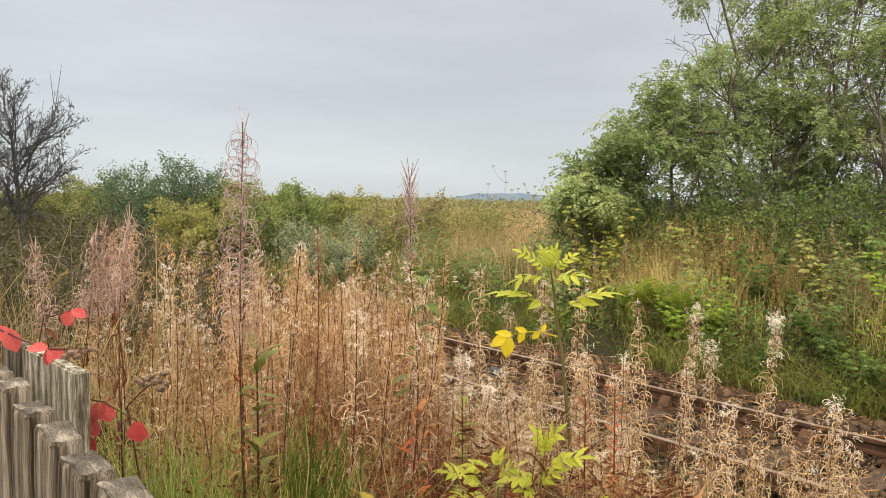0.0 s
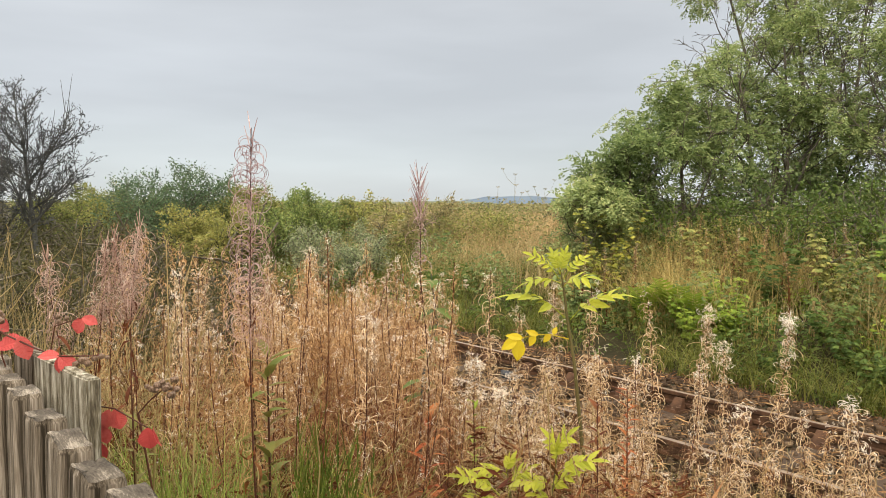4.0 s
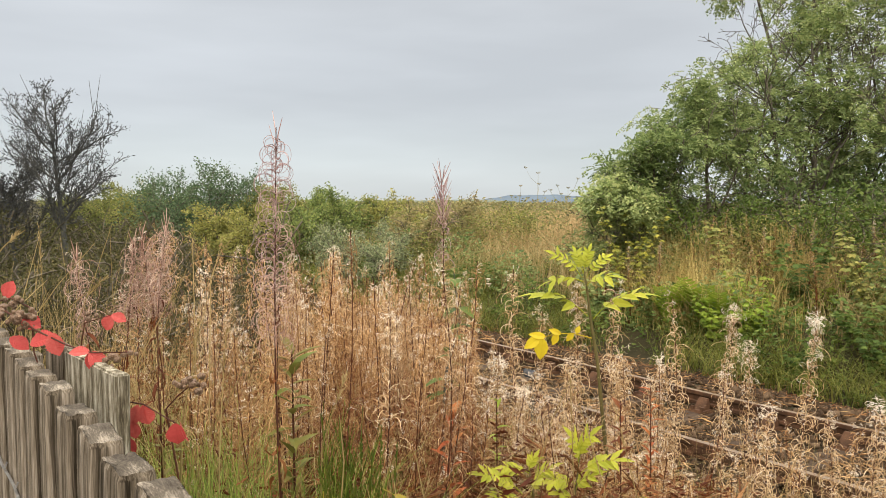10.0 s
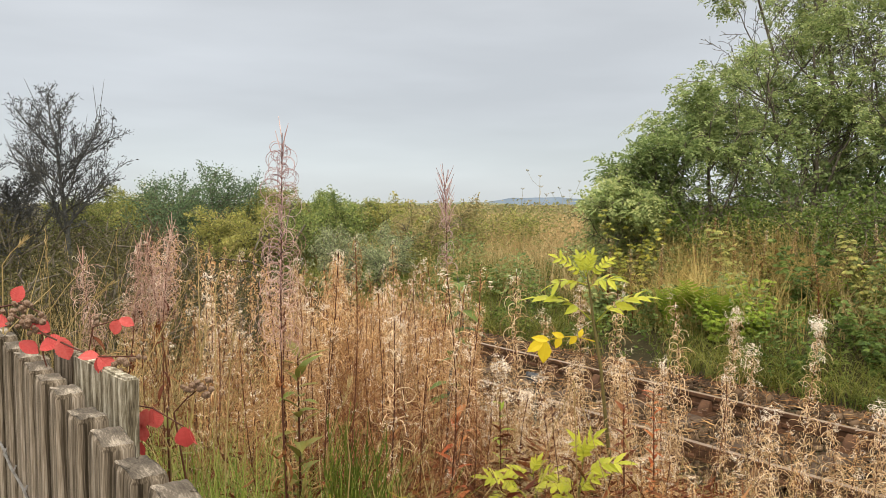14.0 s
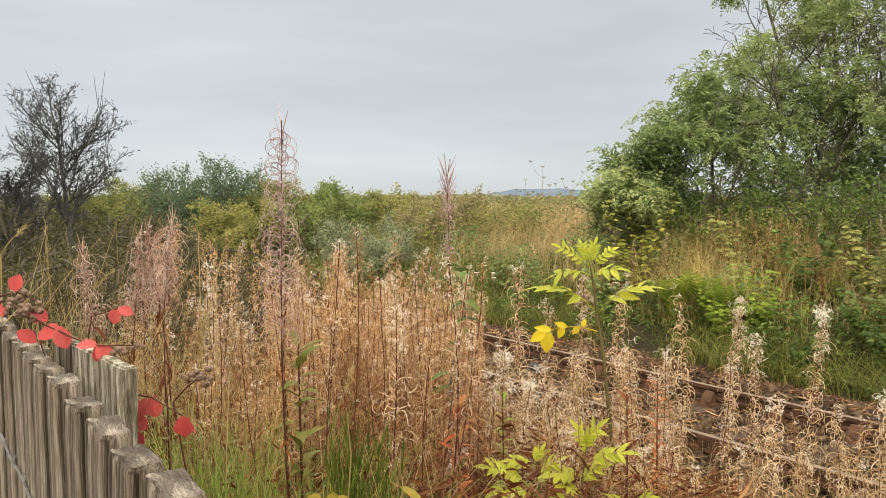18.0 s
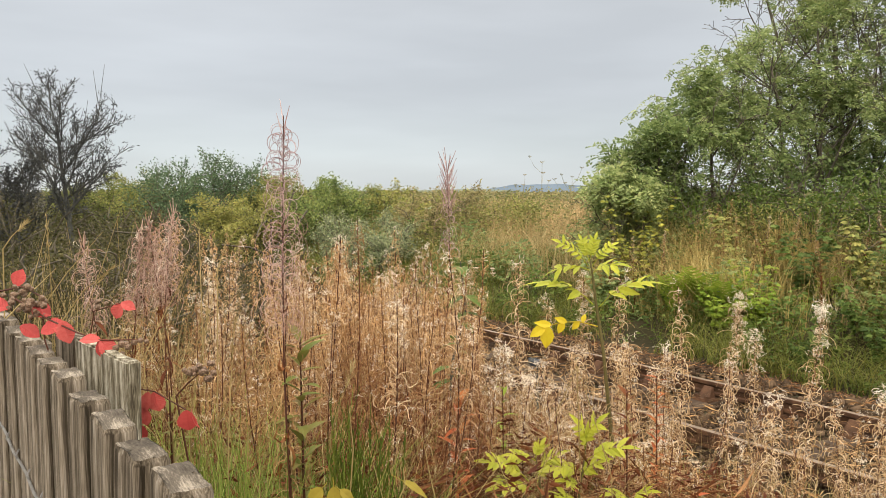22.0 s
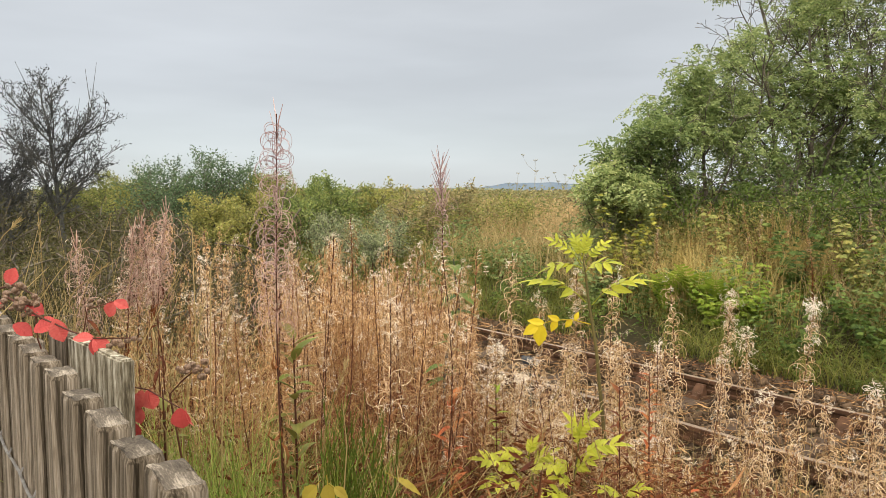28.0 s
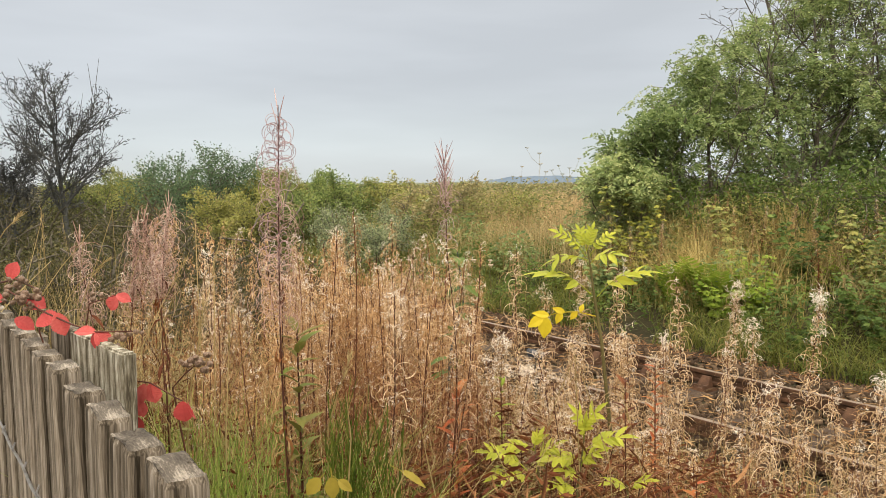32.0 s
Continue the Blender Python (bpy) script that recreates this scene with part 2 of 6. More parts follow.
M_PINK = plant_mat("pink_seed_pod", [(0.24, 0.125, 0.098), (0.44, 0.285, 0.23), (0.64, 0.49, 0.42)], 0.6, 0.3, 30, 0.2)
M_MAUVE = plant_mat("mauve_seed_pod", [(0.25, 0.135, 0.13), (0.43, 0.29, 0.28), (0.6, 0.47, 0.46)], 0.6, 0.3, 30, 0.2)
M_FLUFF = plant_mat("seed_fluff", [(0.51, 0.41, 0.297), (0.766, 0.665, 0.538), (0.85, 0.85, 0.822)], 0.8, 0.4, 30)
M_DRYLEAF = plant_mat("dry_willowherb_leaf", [(0.033, 0.009, 0.005), (0.089, 0.024, 0.01), (0.159, 0.054, 0.018), (0.243, 0.116, 0.041)], 0.7, 0.3, 25, 0.4)
M_REDLEAF = plant_mat("red_bramble_leaf", [(0.24, 0.03, 0.03), (0.4, 0.06, 0.056), (0.54, 0.15, 0.125)], 0.5, 0.25, 160)
M_YELLEAF = plant_mat("yellow_green_leaf", [(0.34, 0.25, 0.02), (0.55, 0.43, 0.025), (0.7, 0.58, 0.04)], 0.45, 0.4, 30)
M_ASHY = plant_mat("young_ash_leaf", [(0.19, 0.23, 0.025), (0.35, 0.38, 0.04), (0.54, 0.52, 0.06)], 0.45, 0.45, 30)
M_BROOM = plant_mat("green_broom_twig", [(0.026, 0.043, 0.005), (0.06, 0.085, 0.011), (0.146, 0.163, 0.029)], 0.5, 0.15, 40)
M_GREENSTEM = plant_mat("olive_stem", [(0.05, 0.045, 0.016), (0.1, 0.083, 0.03), (0.15, 0.125, 0.05)], 0.6, 0.0, 20)
M_BLEACH = plant_mat("bleached_seed_pod", [(0.149, 0.081, 0.034), (0.368, 0.236, 0.121), (0.598, 0.443, 0.27), (0.805, 0.678, 0.506)], 0.7, 0.25, 30, 0.2)
M_HEDGE = plant_mat("hedge_leaf", [(0.022, 0.022, 0.01), (0.055, 0.056, 0.021), (0.1, 0.092, 0.036), (0.2, 0.165, 0.07)], 0.6, 0.3, 1.5)
M_POD = plant_mat("black_pod", [(0.02, 0.023, 0.026), (0.05, 0.054, 0.058), (0.1, 0.1, 0.095)], 0.5, 0.1, 20)

# ---- mesh helpers ----


class Geo:
    """Vertices and faces gathered in lists, then made into one mesh."""

    def __init__(self):
        self.v, self.f, self.k, self.n = [], [], [], 0

    def add(self, verts, faces, k=0):
        verts = np.asarray(verts, float)
        self.f.extend([tuple(i + self.n for i in f) for f in faces])
        self.k.extend([k] * len(faces))
        self.v.append(verts)
        self.n += len(verts)

    def tube(self, pts, radii, sides=5, k=0):
        pts = np.asarray(pts, float)
        m = len(pts)
        tan = np.gradient(pts, axis=0)
        tan /= np.linalg.norm(tan, axis=1)[:, None] + 1e-9
        ref = np.array((0.31, 0.95, 0.05)) if abs(tan[0][2]) > 0.6 else np.array((0.05, 0.1, 1.0))
        a = np.cross(tan, ref)
        a /= np.linalg.norm(a, axis=1)[:, None] + 1e-9
        b = np.cross(tan, a)
        ang = np.arange(sides) * 2 * math.pi / sides
        ring = a[:, None, :] * np.cos(ang)[None, :, None] + b[:, None, :] * np.sin(ang)[None, :, None]
        v = pts[:, None, :] + ring * np.asarray(radii, float)[:, None, None]
        faces = [(i * sides + j, i * sides + (j + 1) % sides, (i + 1) * sides + (j + 1) % sides, (i + 1) * sides + j) for i in range(m - 1) for j in range(sides)]
        faces.append(tuple(range((m - 1) * sides, m * sides)))
        faces.append(tuple(reversed(range(sides))))
        self.add(v.reshape(-1, 3), faces, k)

    def ribbon(self, pts, widths, side, k=0):
        pts, side = np.asarray(pts, float), np.asarray(side, float)
        w = np.asarray(widths, float)[:, None] / 2
        if side.ndim == 1:
            side = np.repeat(side[None], len(pts), 0)
        v = np.empty((len(pts) * 2, 3))
        v[0::2], v[1::2] = pts - side * w, pts + side * w
        self.add(v, [(2 * i, 2 * i + 1, 2 * i + 3, 2 * i + 2) for i in range(len(pts) - 1)], k)

    def mesh(self, name, *mats):
        me = bpy.data.meshes.new(name)
        me.from_pydata(np.concatenate(self.v).tolist() if self.v else [], [], self.f)
        for m in mats:
            me.materials.append(m)
        if len(mats) > 1:
            me.polygons.foreach_set("material_index", self.k)
        me.update()
        return me


def array_mesh(name, verts, faces, mat, smooth=False):
    """One mesh out of numpy arrays of triangles or quads."""
    me = bpy.data.meshes.new(name)
    verts, faces = np.asarray(verts, np.float32).reshape(-1, 3), np.asarray(faces, np.int32)
    c = faces.shape[1]
    me.vertices.add(len(verts))
    me.vertices.foreach_set("co", verts.ravel())
    me.loops.add(faces.size)
    me.loops.foreach_set("vertex_index", faces.ravel())
    me.polygons.add(len(faces))
    me.polygons.foreach_set("loop_start", np.arange(0, faces.size, c, dtype=np.int32))
    me.polygons.foreach_set("loop_total", np.full(len(faces), c, np.int32))
    me.materials.append(mat)
    me.update(calc_edges=True)
    me.validate()
    return me


def unit(v):
    return v / (np.linalg.norm(v, axis=-1, keepdims=True) + 1e-9)


def leaf_arrays(pos, way, side, length, width, fold=0.15, droop=0.15):
    """Folded, drooping pointed leaves folded along the middle, all at once."""
    pos, way, side = np.asarray(pos, float), unit(np.asarray(way, float)), np.asarray(side, float)
    side = unit(side - way * np.sum(side * way, 1, keepdims=True))
    up = np.cross(side, way)
    length, width = np.broadcast_to(length, len(pos))[:, None], np.broadcast_to(width, len(pos))[:, None]
    mid = pos + way * length * 0.45
    tip = pos + way * length - up * length * droop
    l1 = mid - side * width / 2 + up * width * fold
    r1 = mid + side * width / 2 + up * width * fold
    v = np.stack([pos, r1, tip, l1], 1)
    base = np.arange(len(pos))[:, None] * 4
    f = np.concatenate([base + np.array([[0, 1, 2]]), base + np.array([[0, 2, 3]])], 0)
    return v.reshape(-1, 3), f


def blade_arrays(pos, height, width, lean, rng, seg=3):
    """Bent tapering grass blades, all at once."""
    n = len(pos)
    ang = rng.uniform(0, 2 * math.pi, n)
    out = np.stack([np.cos(ang), np.sin(ang), np.zeros(n)], 1)
    a2 = ang + math.pi / 2 + rng.normal(0, 0.5, n)
    side = np.stack([np.cos(a2), np.sin(a2), np.zeros(n)], 1)
    height, width, lean = np.broadcast_to(height, n)[:, None], np.broadcast_to(width, n)[:, None], np.broadcast_to(lean, n)[:, None]
    rows = []
    for i in range(seg + 1):
        s = i / seg
        c = pos + out * (lean * height * s ** 1.8) + np.array((0, 0, 1.0)) * height * (s - 0.35 * lean * s * s)
        w = width * (1 - 0.85 * s) / 2
        rows += [c - side * w, c + side * w]
    v = np.stack(rows, 1)
    k = 2 * (seg + 1)
    base = np.arange(n)[:, None] * k
    f = np.concatenate([base + np.array([[2 * i, 2 * i + 1, 2 * i + 3, 2 * i + 2]]) for i in range(seg)], 0)
    return v.reshape(-1, 3), f


def rand_dirs(rng, n, zmin=-1.0, zmax=1.0):
    z = rng.uniform(zmin, zmax, n)
    a = rng.uniform(0, 2 * math.pi, n)
    r = np.sqrt(np.maximum(0, 1 - z * z))
    return np.stack([r * np.cos(a), r * np.sin(a), z], 1)


def part(name, me, parent, label="", m=None, kind=""):
    ob = new(name, me)
    ob.parent = parent
    if m is not None:
        ob.matrix_basis = m
    if label:
        ob["label"] = label
    if kind:
        ob["kind"] = kind
    return ob


def thing(name, label, category, at=(0, 0, 0), group="", kind="", me=None):
    ob = new(name, me)
    ob.matrix_basis = at if isinstance(at, Matrix) else pose(*at)
    return tagged(ob, label, category, group, kind)


# ---- the lie of the land: x runs across the track, y along it, z = 0 is the rail's top ----
PX = np.array([-4000, -1, 0.4, 1.2, 2.2, 3.3, 3.9, 4.7, 8.1, 8.95, 9.5, 10.6, 12.0, 14.0, 22, 60, 4000.0])
PZ = np.array([0.3, 0.5, 0.5, 0.48, 0.38, -0.06, -0.33, -0.215, -0.215, -0.36, -0.3, 0.1, 0.5, 0.65, 0.6, 0.5, 0.5])


def ground(x, y):
    x, y = np.asarray(x, float), np.asarray(y, float)
    z = np.interp(x, PX, PZ)
    off = np.clip(np.minimum(np.abs(x - 6.4) - 2.6, 3) / 3, 0, 1)
    return z + off * 0.07 * (np.sin(x * 1.7 + 0.6 * y) + np.sin(y * 1.13 - 0.5 * x + 1.0) * 0.8)


def axis_steps(near, step, far):
    a = [0.0]
    while a[-1] < far:
        a.append(a[-1] + (step if a[-1] < near else max(step, a[-1] * 0.16)))
    return np.array(a)


gx = np.concatenate([-axis_steps(2, 0.4, 3600)[::-1], axis_steps(16, 0.22, 3600)[1:]])
gy = np.concatenate([-axis_steps(5, 0.5, 3600)[::-1], axis_steps(24, 0.45, 3600)[1:]])
GXX, GYY = np.meshgrid(gx, gy, indexing="ij")
gv = np.stack([GXX, GYY, ground(GXX, GYY) - 0.02], -1).reshape(-1, 3)
ni, nj = GXX.shape
ii, jj = np.meshgrid(np.arange(ni - 1), np.arange(nj - 1), indexing="ij")
g0 = (ii * nj + jj).ravel()
M_GROUND = rough_mat("rough_earth_and_turf", [(0.015, 0.013, 0.006), (0.032, 0.027, 0.013), (0.059, 0.05, 0.025)], 0.9, 0.95, 0.5, fine=12)
ob = new("ground", array_mesh("ground", gv, np.stack([g0, g0 + nj, g0 + nj + 1, g0 + 1], 1), M_GROUND))
for p_ in ob.data.polygons:
    p_.use_smooth = True
tagged(ob, "rough earth and turf falling to the railway and flat fields beyond", "ground", kind="structure")

# distant ridge and woods on the skyline
def ridge(name, label, dist, a0, a1, height, mat, seed, steps=90):
    rng = np.random.default_rng(seed)
    t = np.linspace(0, 1, steps)
    ang = np.radians(a0 + (a1 - a0) * t)
    env = np.minimum(1, np.minimum(t, 1 - t) * 5)
    prof = sum(np.sin(t * f + rng.uniform(0, 6)) * a for f, a in ((7, 0.25), (17, 0.12), (43, 0.05), (97, 0.03)))
    top = height * env * (0.72 + prof)
    x, y = np.sin(ang) * dist, np.cos(ang) * dist
    x2, y2 = np.sin(ang) * dist * 1.1, np.cos(ang) * dist * 1.1
    v = np.concatenate([np.stack([x, y, np.full(steps, -4.0)], 1), np.stack([(x + x2) / 2, (y + y2) / 2, top], 1), np.stack([x2, y2, np.full(steps, -4.0)], 1)])
    i = np.arange(steps - 1)
    f = np.concatenate([np.stack([i, i + 1, i + 1 + steps, i + steps], 1), np.stack([i + steps, i + 1 + steps, i + 1 + 2 * steps, i + 2 * steps], 1)])
    return tagged(new(name, array_mesh(name, v, f, mat)), label, "hill", kind="structure")


ridge("backdrop_hill", "far-off hill on the skyline with distance haze painted in as blue-grey", 3300, 36.2, 62, 32, M_HAZED_HILL, 4)
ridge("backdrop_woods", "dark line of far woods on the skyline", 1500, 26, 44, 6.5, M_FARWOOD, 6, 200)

# ---- the railway ----
RAIL_X = (5.57, 7.075)
track = thing("railway_track", "single line of rusty bullhead rails on old sleepers in brown ballast", "railway track")
PROFILE = [(-0.035, -0.006), (-0.029, 0), (0.029, 0), (0.035, -0.006), (0.035, -0.036), (0.011, -0.048), (0.010, -0.1), (0.033, -0.112), (0.033, -0.138), (0.026, -0.145), (-0.026, -0.145), (-0.033, -0.138), (-0.033, -0.112), (-0.010, -0.1), (-0.011, -0.048), (-0.035, -0.036)]


def rail_mesh(y0, y1):
    g = Geo()
    m = len(PROFILE)
    v = [(x, y0, z) for x, z in PROFILE] + [(x, y1, z) for x, z in PROFILE]
    for i in range(m):
        g.add([v[i], v[(i + 1) % m], v[m + (i + 1) % m], v[m + i]], [(0, 1, 2, 3)], 1 if i == 1 else 0)
    g.add(v[:m], [tuple(range(m))])
    g.add(v[m:], [tuple(reversed(range(m)))])
    me = g.mesh("rail", M_RUST, M_RUNNING)
    bm = bmesh.new()
    bm.from_mesh(me)
    bmesh.ops.remove_doubles(bm, verts=bm.verts, dist=1e-4)
    bm.to_mesh(me)
    bm.free()
    return me


RAIL_ME = rail_mesh(-12.0, 70.0)
for x in RAIL_X:
    part("rail", RAIL_ME, track, "rusty brown steel rail with a dull worn top", pose(x, 0, 0))


def block(g, x0, x1, y0, y1, z0, z1, taper=0.0, k=0):
    t = taper
    v = [(x0, y0, z0), (x1, y0, z0), (x1, y1, z0), (x0, y1, z0), (x0 + t, y0 + t, z1), (x1 - t, y0 + t, z1), (x1 - t, y1 - t, z1), (x0 + t, y1 - t, z1)]
    g.add(v, [(3, 2, 1, 0), (4, 5, 6, 7), (0, 1, 5, 4), (1, 2, 6, 5), (2, 3, 7, 6), (3, 0, 4, 7)], k)


def sleeper_mesh(seed):
    rng = np.random.default_rng(seed)
    bm = bmesh.new()
    bmesh.ops.create_cube(bm, size=1.0, matrix=Matrix.Diagonal((2.6, 0.25, 0.13, 1)))
    bmesh.ops.bevel(bm, geom=bm.edges[:], offset=0.012, segments=1, affect="EDGES")
    for v in bm.verts:
        v.co.z += rng.normal(0, 0.004)
        v.co.y += rng.normal(0, 0.003)
    me = bpy.data.meshes.new("sleeper")
    bm.to_mesh(me)
    bm.free()
    me.materials.append(M_SLEEPER)
    return me


def chair_mesh():
    g = Geo()
    block(g, -0.19, 0.19, -0.1, 0.1, -0.19, -0.158, 0.008)
    for s in (-1, 1):
        # raking jaws that hold the rail
        a, b = sorted((s * 0.037, s * 0.14))
        v = [(a, -0.07, -0.158), (b, -0.07, -0.158), (b, 0.07, -0.158), (a, 0.07, -0.158)]
        c, d = (s * 0.037, s * 0.06) if s > 0 else (s * 0.06, s * 0.037)
        v += [(c, -0.05, -0.05), (d, -0.05, -0.05), (d, 0.05, -0.05), (c, 0.05, -0.05)]
        g.add(v, [(3, 2, 1, 0), (4, 5, 6, 7), (0, 1, 5, 4), (1, 2, 6, 5), (2, 3, 7, 6), (3, 0, 4, 7)])
        for y in (-0.06, 0.06):
            block(g, s * 0.165 - 0.02, s * 0.165 + 0.02, y - 0.02, y + 0.02, -0.16, -0.125, 0.003)
    # wooden key
    block(g, 0.036, 0.075, -0.11, 0.11, -0.105, -0.055, 0.004)
    me = g.mesh("rail_chair", M_RUST)
    return me


SLEEPERS = [sleeper_mesh(s) for s in range(4)]
CHAIR = chair_mesh()
rng = np.random.default_rng(11)
for i in range(56):
    y = -4.3 + i * 0.76 + rng.normal(0, 0.012)
    s = part("sleeper", SLEEPERS[i % 4], track, "", pose(6.32 + rng.normal(0, 0.02), y, -0.255, 0, 0, rng.normal(0, 0.5)))
    for x in RAIL_X:
        c = part("rail_chair", CHAIR, s)
        c.matrix_basis = s.matrix_basis.inverted() @ pose(x, y, 0)
# fishplates at a rail joint
g = Geo()
for s in (-1, 1):
    a, b = sorted((s * 0.012, s * 0.034))
    block(g, a, b, -0.23, 0.23, -0.106, -0.042, 0.004)
    for y in (-0.17, -0.06, 0.06, 0.17):
        a, b = sorted((s * 0.03, s * 0.056))
        block(g, a, b, y - 0.018, y + 0.018, -0.092, -0.056, 0.004)
FISH = g.mesh("fishplate", M_RUST)
for x in RAIL_X:
    part("fishplate", FISH, track, "", pose(x, 3.68, 0))


def stones(name, label, n, x0, x1, y0, y1, size, seed, keep=None):
    """Angular stones heaped on the ground."""
    rng = np.random.default_rng(seed)
    x, y = rng.uniform(x0, x1, n), rng.uniform(y0, y1, n)
    if keep is not None:
        k = keep(x, y, rng)
        x, y = x[k], y[k]
    n = len(x)
    cube = np.array([(-1, -1, -1), (1, -1, -1), (1, 1, -1), (-1, 1, -1), (-1, -1, 1), (1, -1, 1), (1, 1, 1), (-1, 1, 1)], float) * 0.62
    s = size * rng.lognormal(0, 0.32, (n, 1, 1)) * rng.uniform(0.6, 1.25, (n, 1, 3)) / 2
    v = (cube[None] + rng.uniform(-0.36, 0.36, (n, 8, 3))) * s
    a, b, c = rng.uniform(0, 6.32, n), rng.uniform(-0.7, 0.7, n), rng.uniform(-0.7, 0.7, n)
    ca, sa, cb, sb, cc, sc = np.cos(a), np.sin(a), np.cos(b), np.sin(b), np.cos(c), np.sin(c)
    one, zero = np.ones(n), np.zeros(n)
    rz = np.stack([ca, -sa, zero, sa, ca, zero, zero, zero, one], 1).reshape(n, 3, 3)
    rx = np.stack([one, zero, zero, zero, cb, -sb, zero, sb, cb], 1).reshape(n, 3, 3)
    ry = np.stack([cc, zero, sc, zero, one, zero, -sc, zero, cc], 1).reshape(n, 3, 3)
    v = np.einsum("nij,nkj->nki", rz @ rx @ ry, v)
    v[:, :, 0] += x[:, None]
    v[:, :, 1] += y[:, None]
    v[:, :, 2] += (ground(x, y) + rng.uniform(-0.012, 0.022, n))[:, None]
    q = np.array([(3, 2, 1, 0), (4, 5, 6, 7), (0, 1, 5, 4), (1, 2, 6, 5), (2, 3, 7, 6), (3, 0, 4, 7)])
    f = (np.arange(n)[:, None, None] * 8 + q[None]).reshape(-1, 4)
    return tagged(new(name, array_mesh(name, v, f, M_STONE)), label, "ballast", kind="stuff")


def off_sleepers(x, y, rng):
    d = np.abs((y + 4.3 + 0.38) % 0.76 - 0.38)
    return (d > 0.13) | (np.abs(x - 6.32) > 1.3) | (rng.uniform(0, 1, len(x)) < 0.12)


stones("ballast", "brown and grey angular ballast stones round the sleepers", 26000, 4.15, 9.0, -1.0, 10.5, 0.047, 21, off_sleepers)
stones("far_ballast", "brown ballast stones along the line", 5500, 4.15, 9.0, 10.5, 30.0, 0.08, 22, off_sleepers)

# the stones that lie nearest, one by one
rng = np.random.default_rng(23)
STONES = []
for k in range(10):
    bm = bmesh.new()
    bmesh.ops.create_icosphere(bm, subdivisions=1, radius=0.5)
    for v in bm.verts:
        v.co = Vector((v.co.x * rng.uniform(0.7, 1.3), v.co.y * rng.uniform(0.6, 1.2), v.co.z * rng.uniform(0.5, 0.95)))
    me = bpy.data.meshes.new("ballast_stone")
    bm.to_mesh(me)
    bm.free()
    me.materials.append(M_STONE_ONE)
    STONES.append(me)
for k in range(300):
    x, y = (rng.uniform(4.3, 5.4), rng.uniform(1.6, 4.2)) if k % 2 else (rng.uniform(5.72, 6.9), rng.uniform(2.2, 5.4))
    s = part("ballast_stone", STONES[k % 10], track)
    s.matrix_basis = pose(x, y, float(ground(x, y)) + 0.022, rng.uniform(-30, 30), rng.uniform(-30, 30), rng.uniform(0, 360)) @ Matrix.Diagonal((*(rng.uniform(0.036, 0.068, 3)), 1))

# lineside marker: dark plate on a thin stake
mk = thing("lineside_marker", "dark blue-grey metal plate on a thin stake beside the ballast", "marker", (4.27, 4.52, -0.36))
g = Geo()
g.tube([(0, 0, 0), (0, 0, 0.5), (0.004, 0, 0.97)], [0.013, 0.012, 0.012], 6)
part("stake", g.mesh("stake", M_DARKTWIG), mk)
bm = bmesh.new()
bmesh.ops.create_cube(bm, size=1.0, matrix=pose(0, 0, 0.98, 12, 0, 50) @ Matrix.Diagonal((0.17, 0.15, 0.035, 1)))
bmesh.ops.bevel(bm, geom=bm.edges[:], offset=0.008, segments=2, affect="EDGES")
me = bpy.data.meshes.new("plate")
bm.to_mesh(me)
bm.free()
me.materials.append(M_MARKER)
part("plate", me, mk, "dark blue-grey painted plate")

# ---- the picket fence ----
fence = thing("picket_fence", "weathered grey wooden picket fence with uneven lichened tops", "fence")


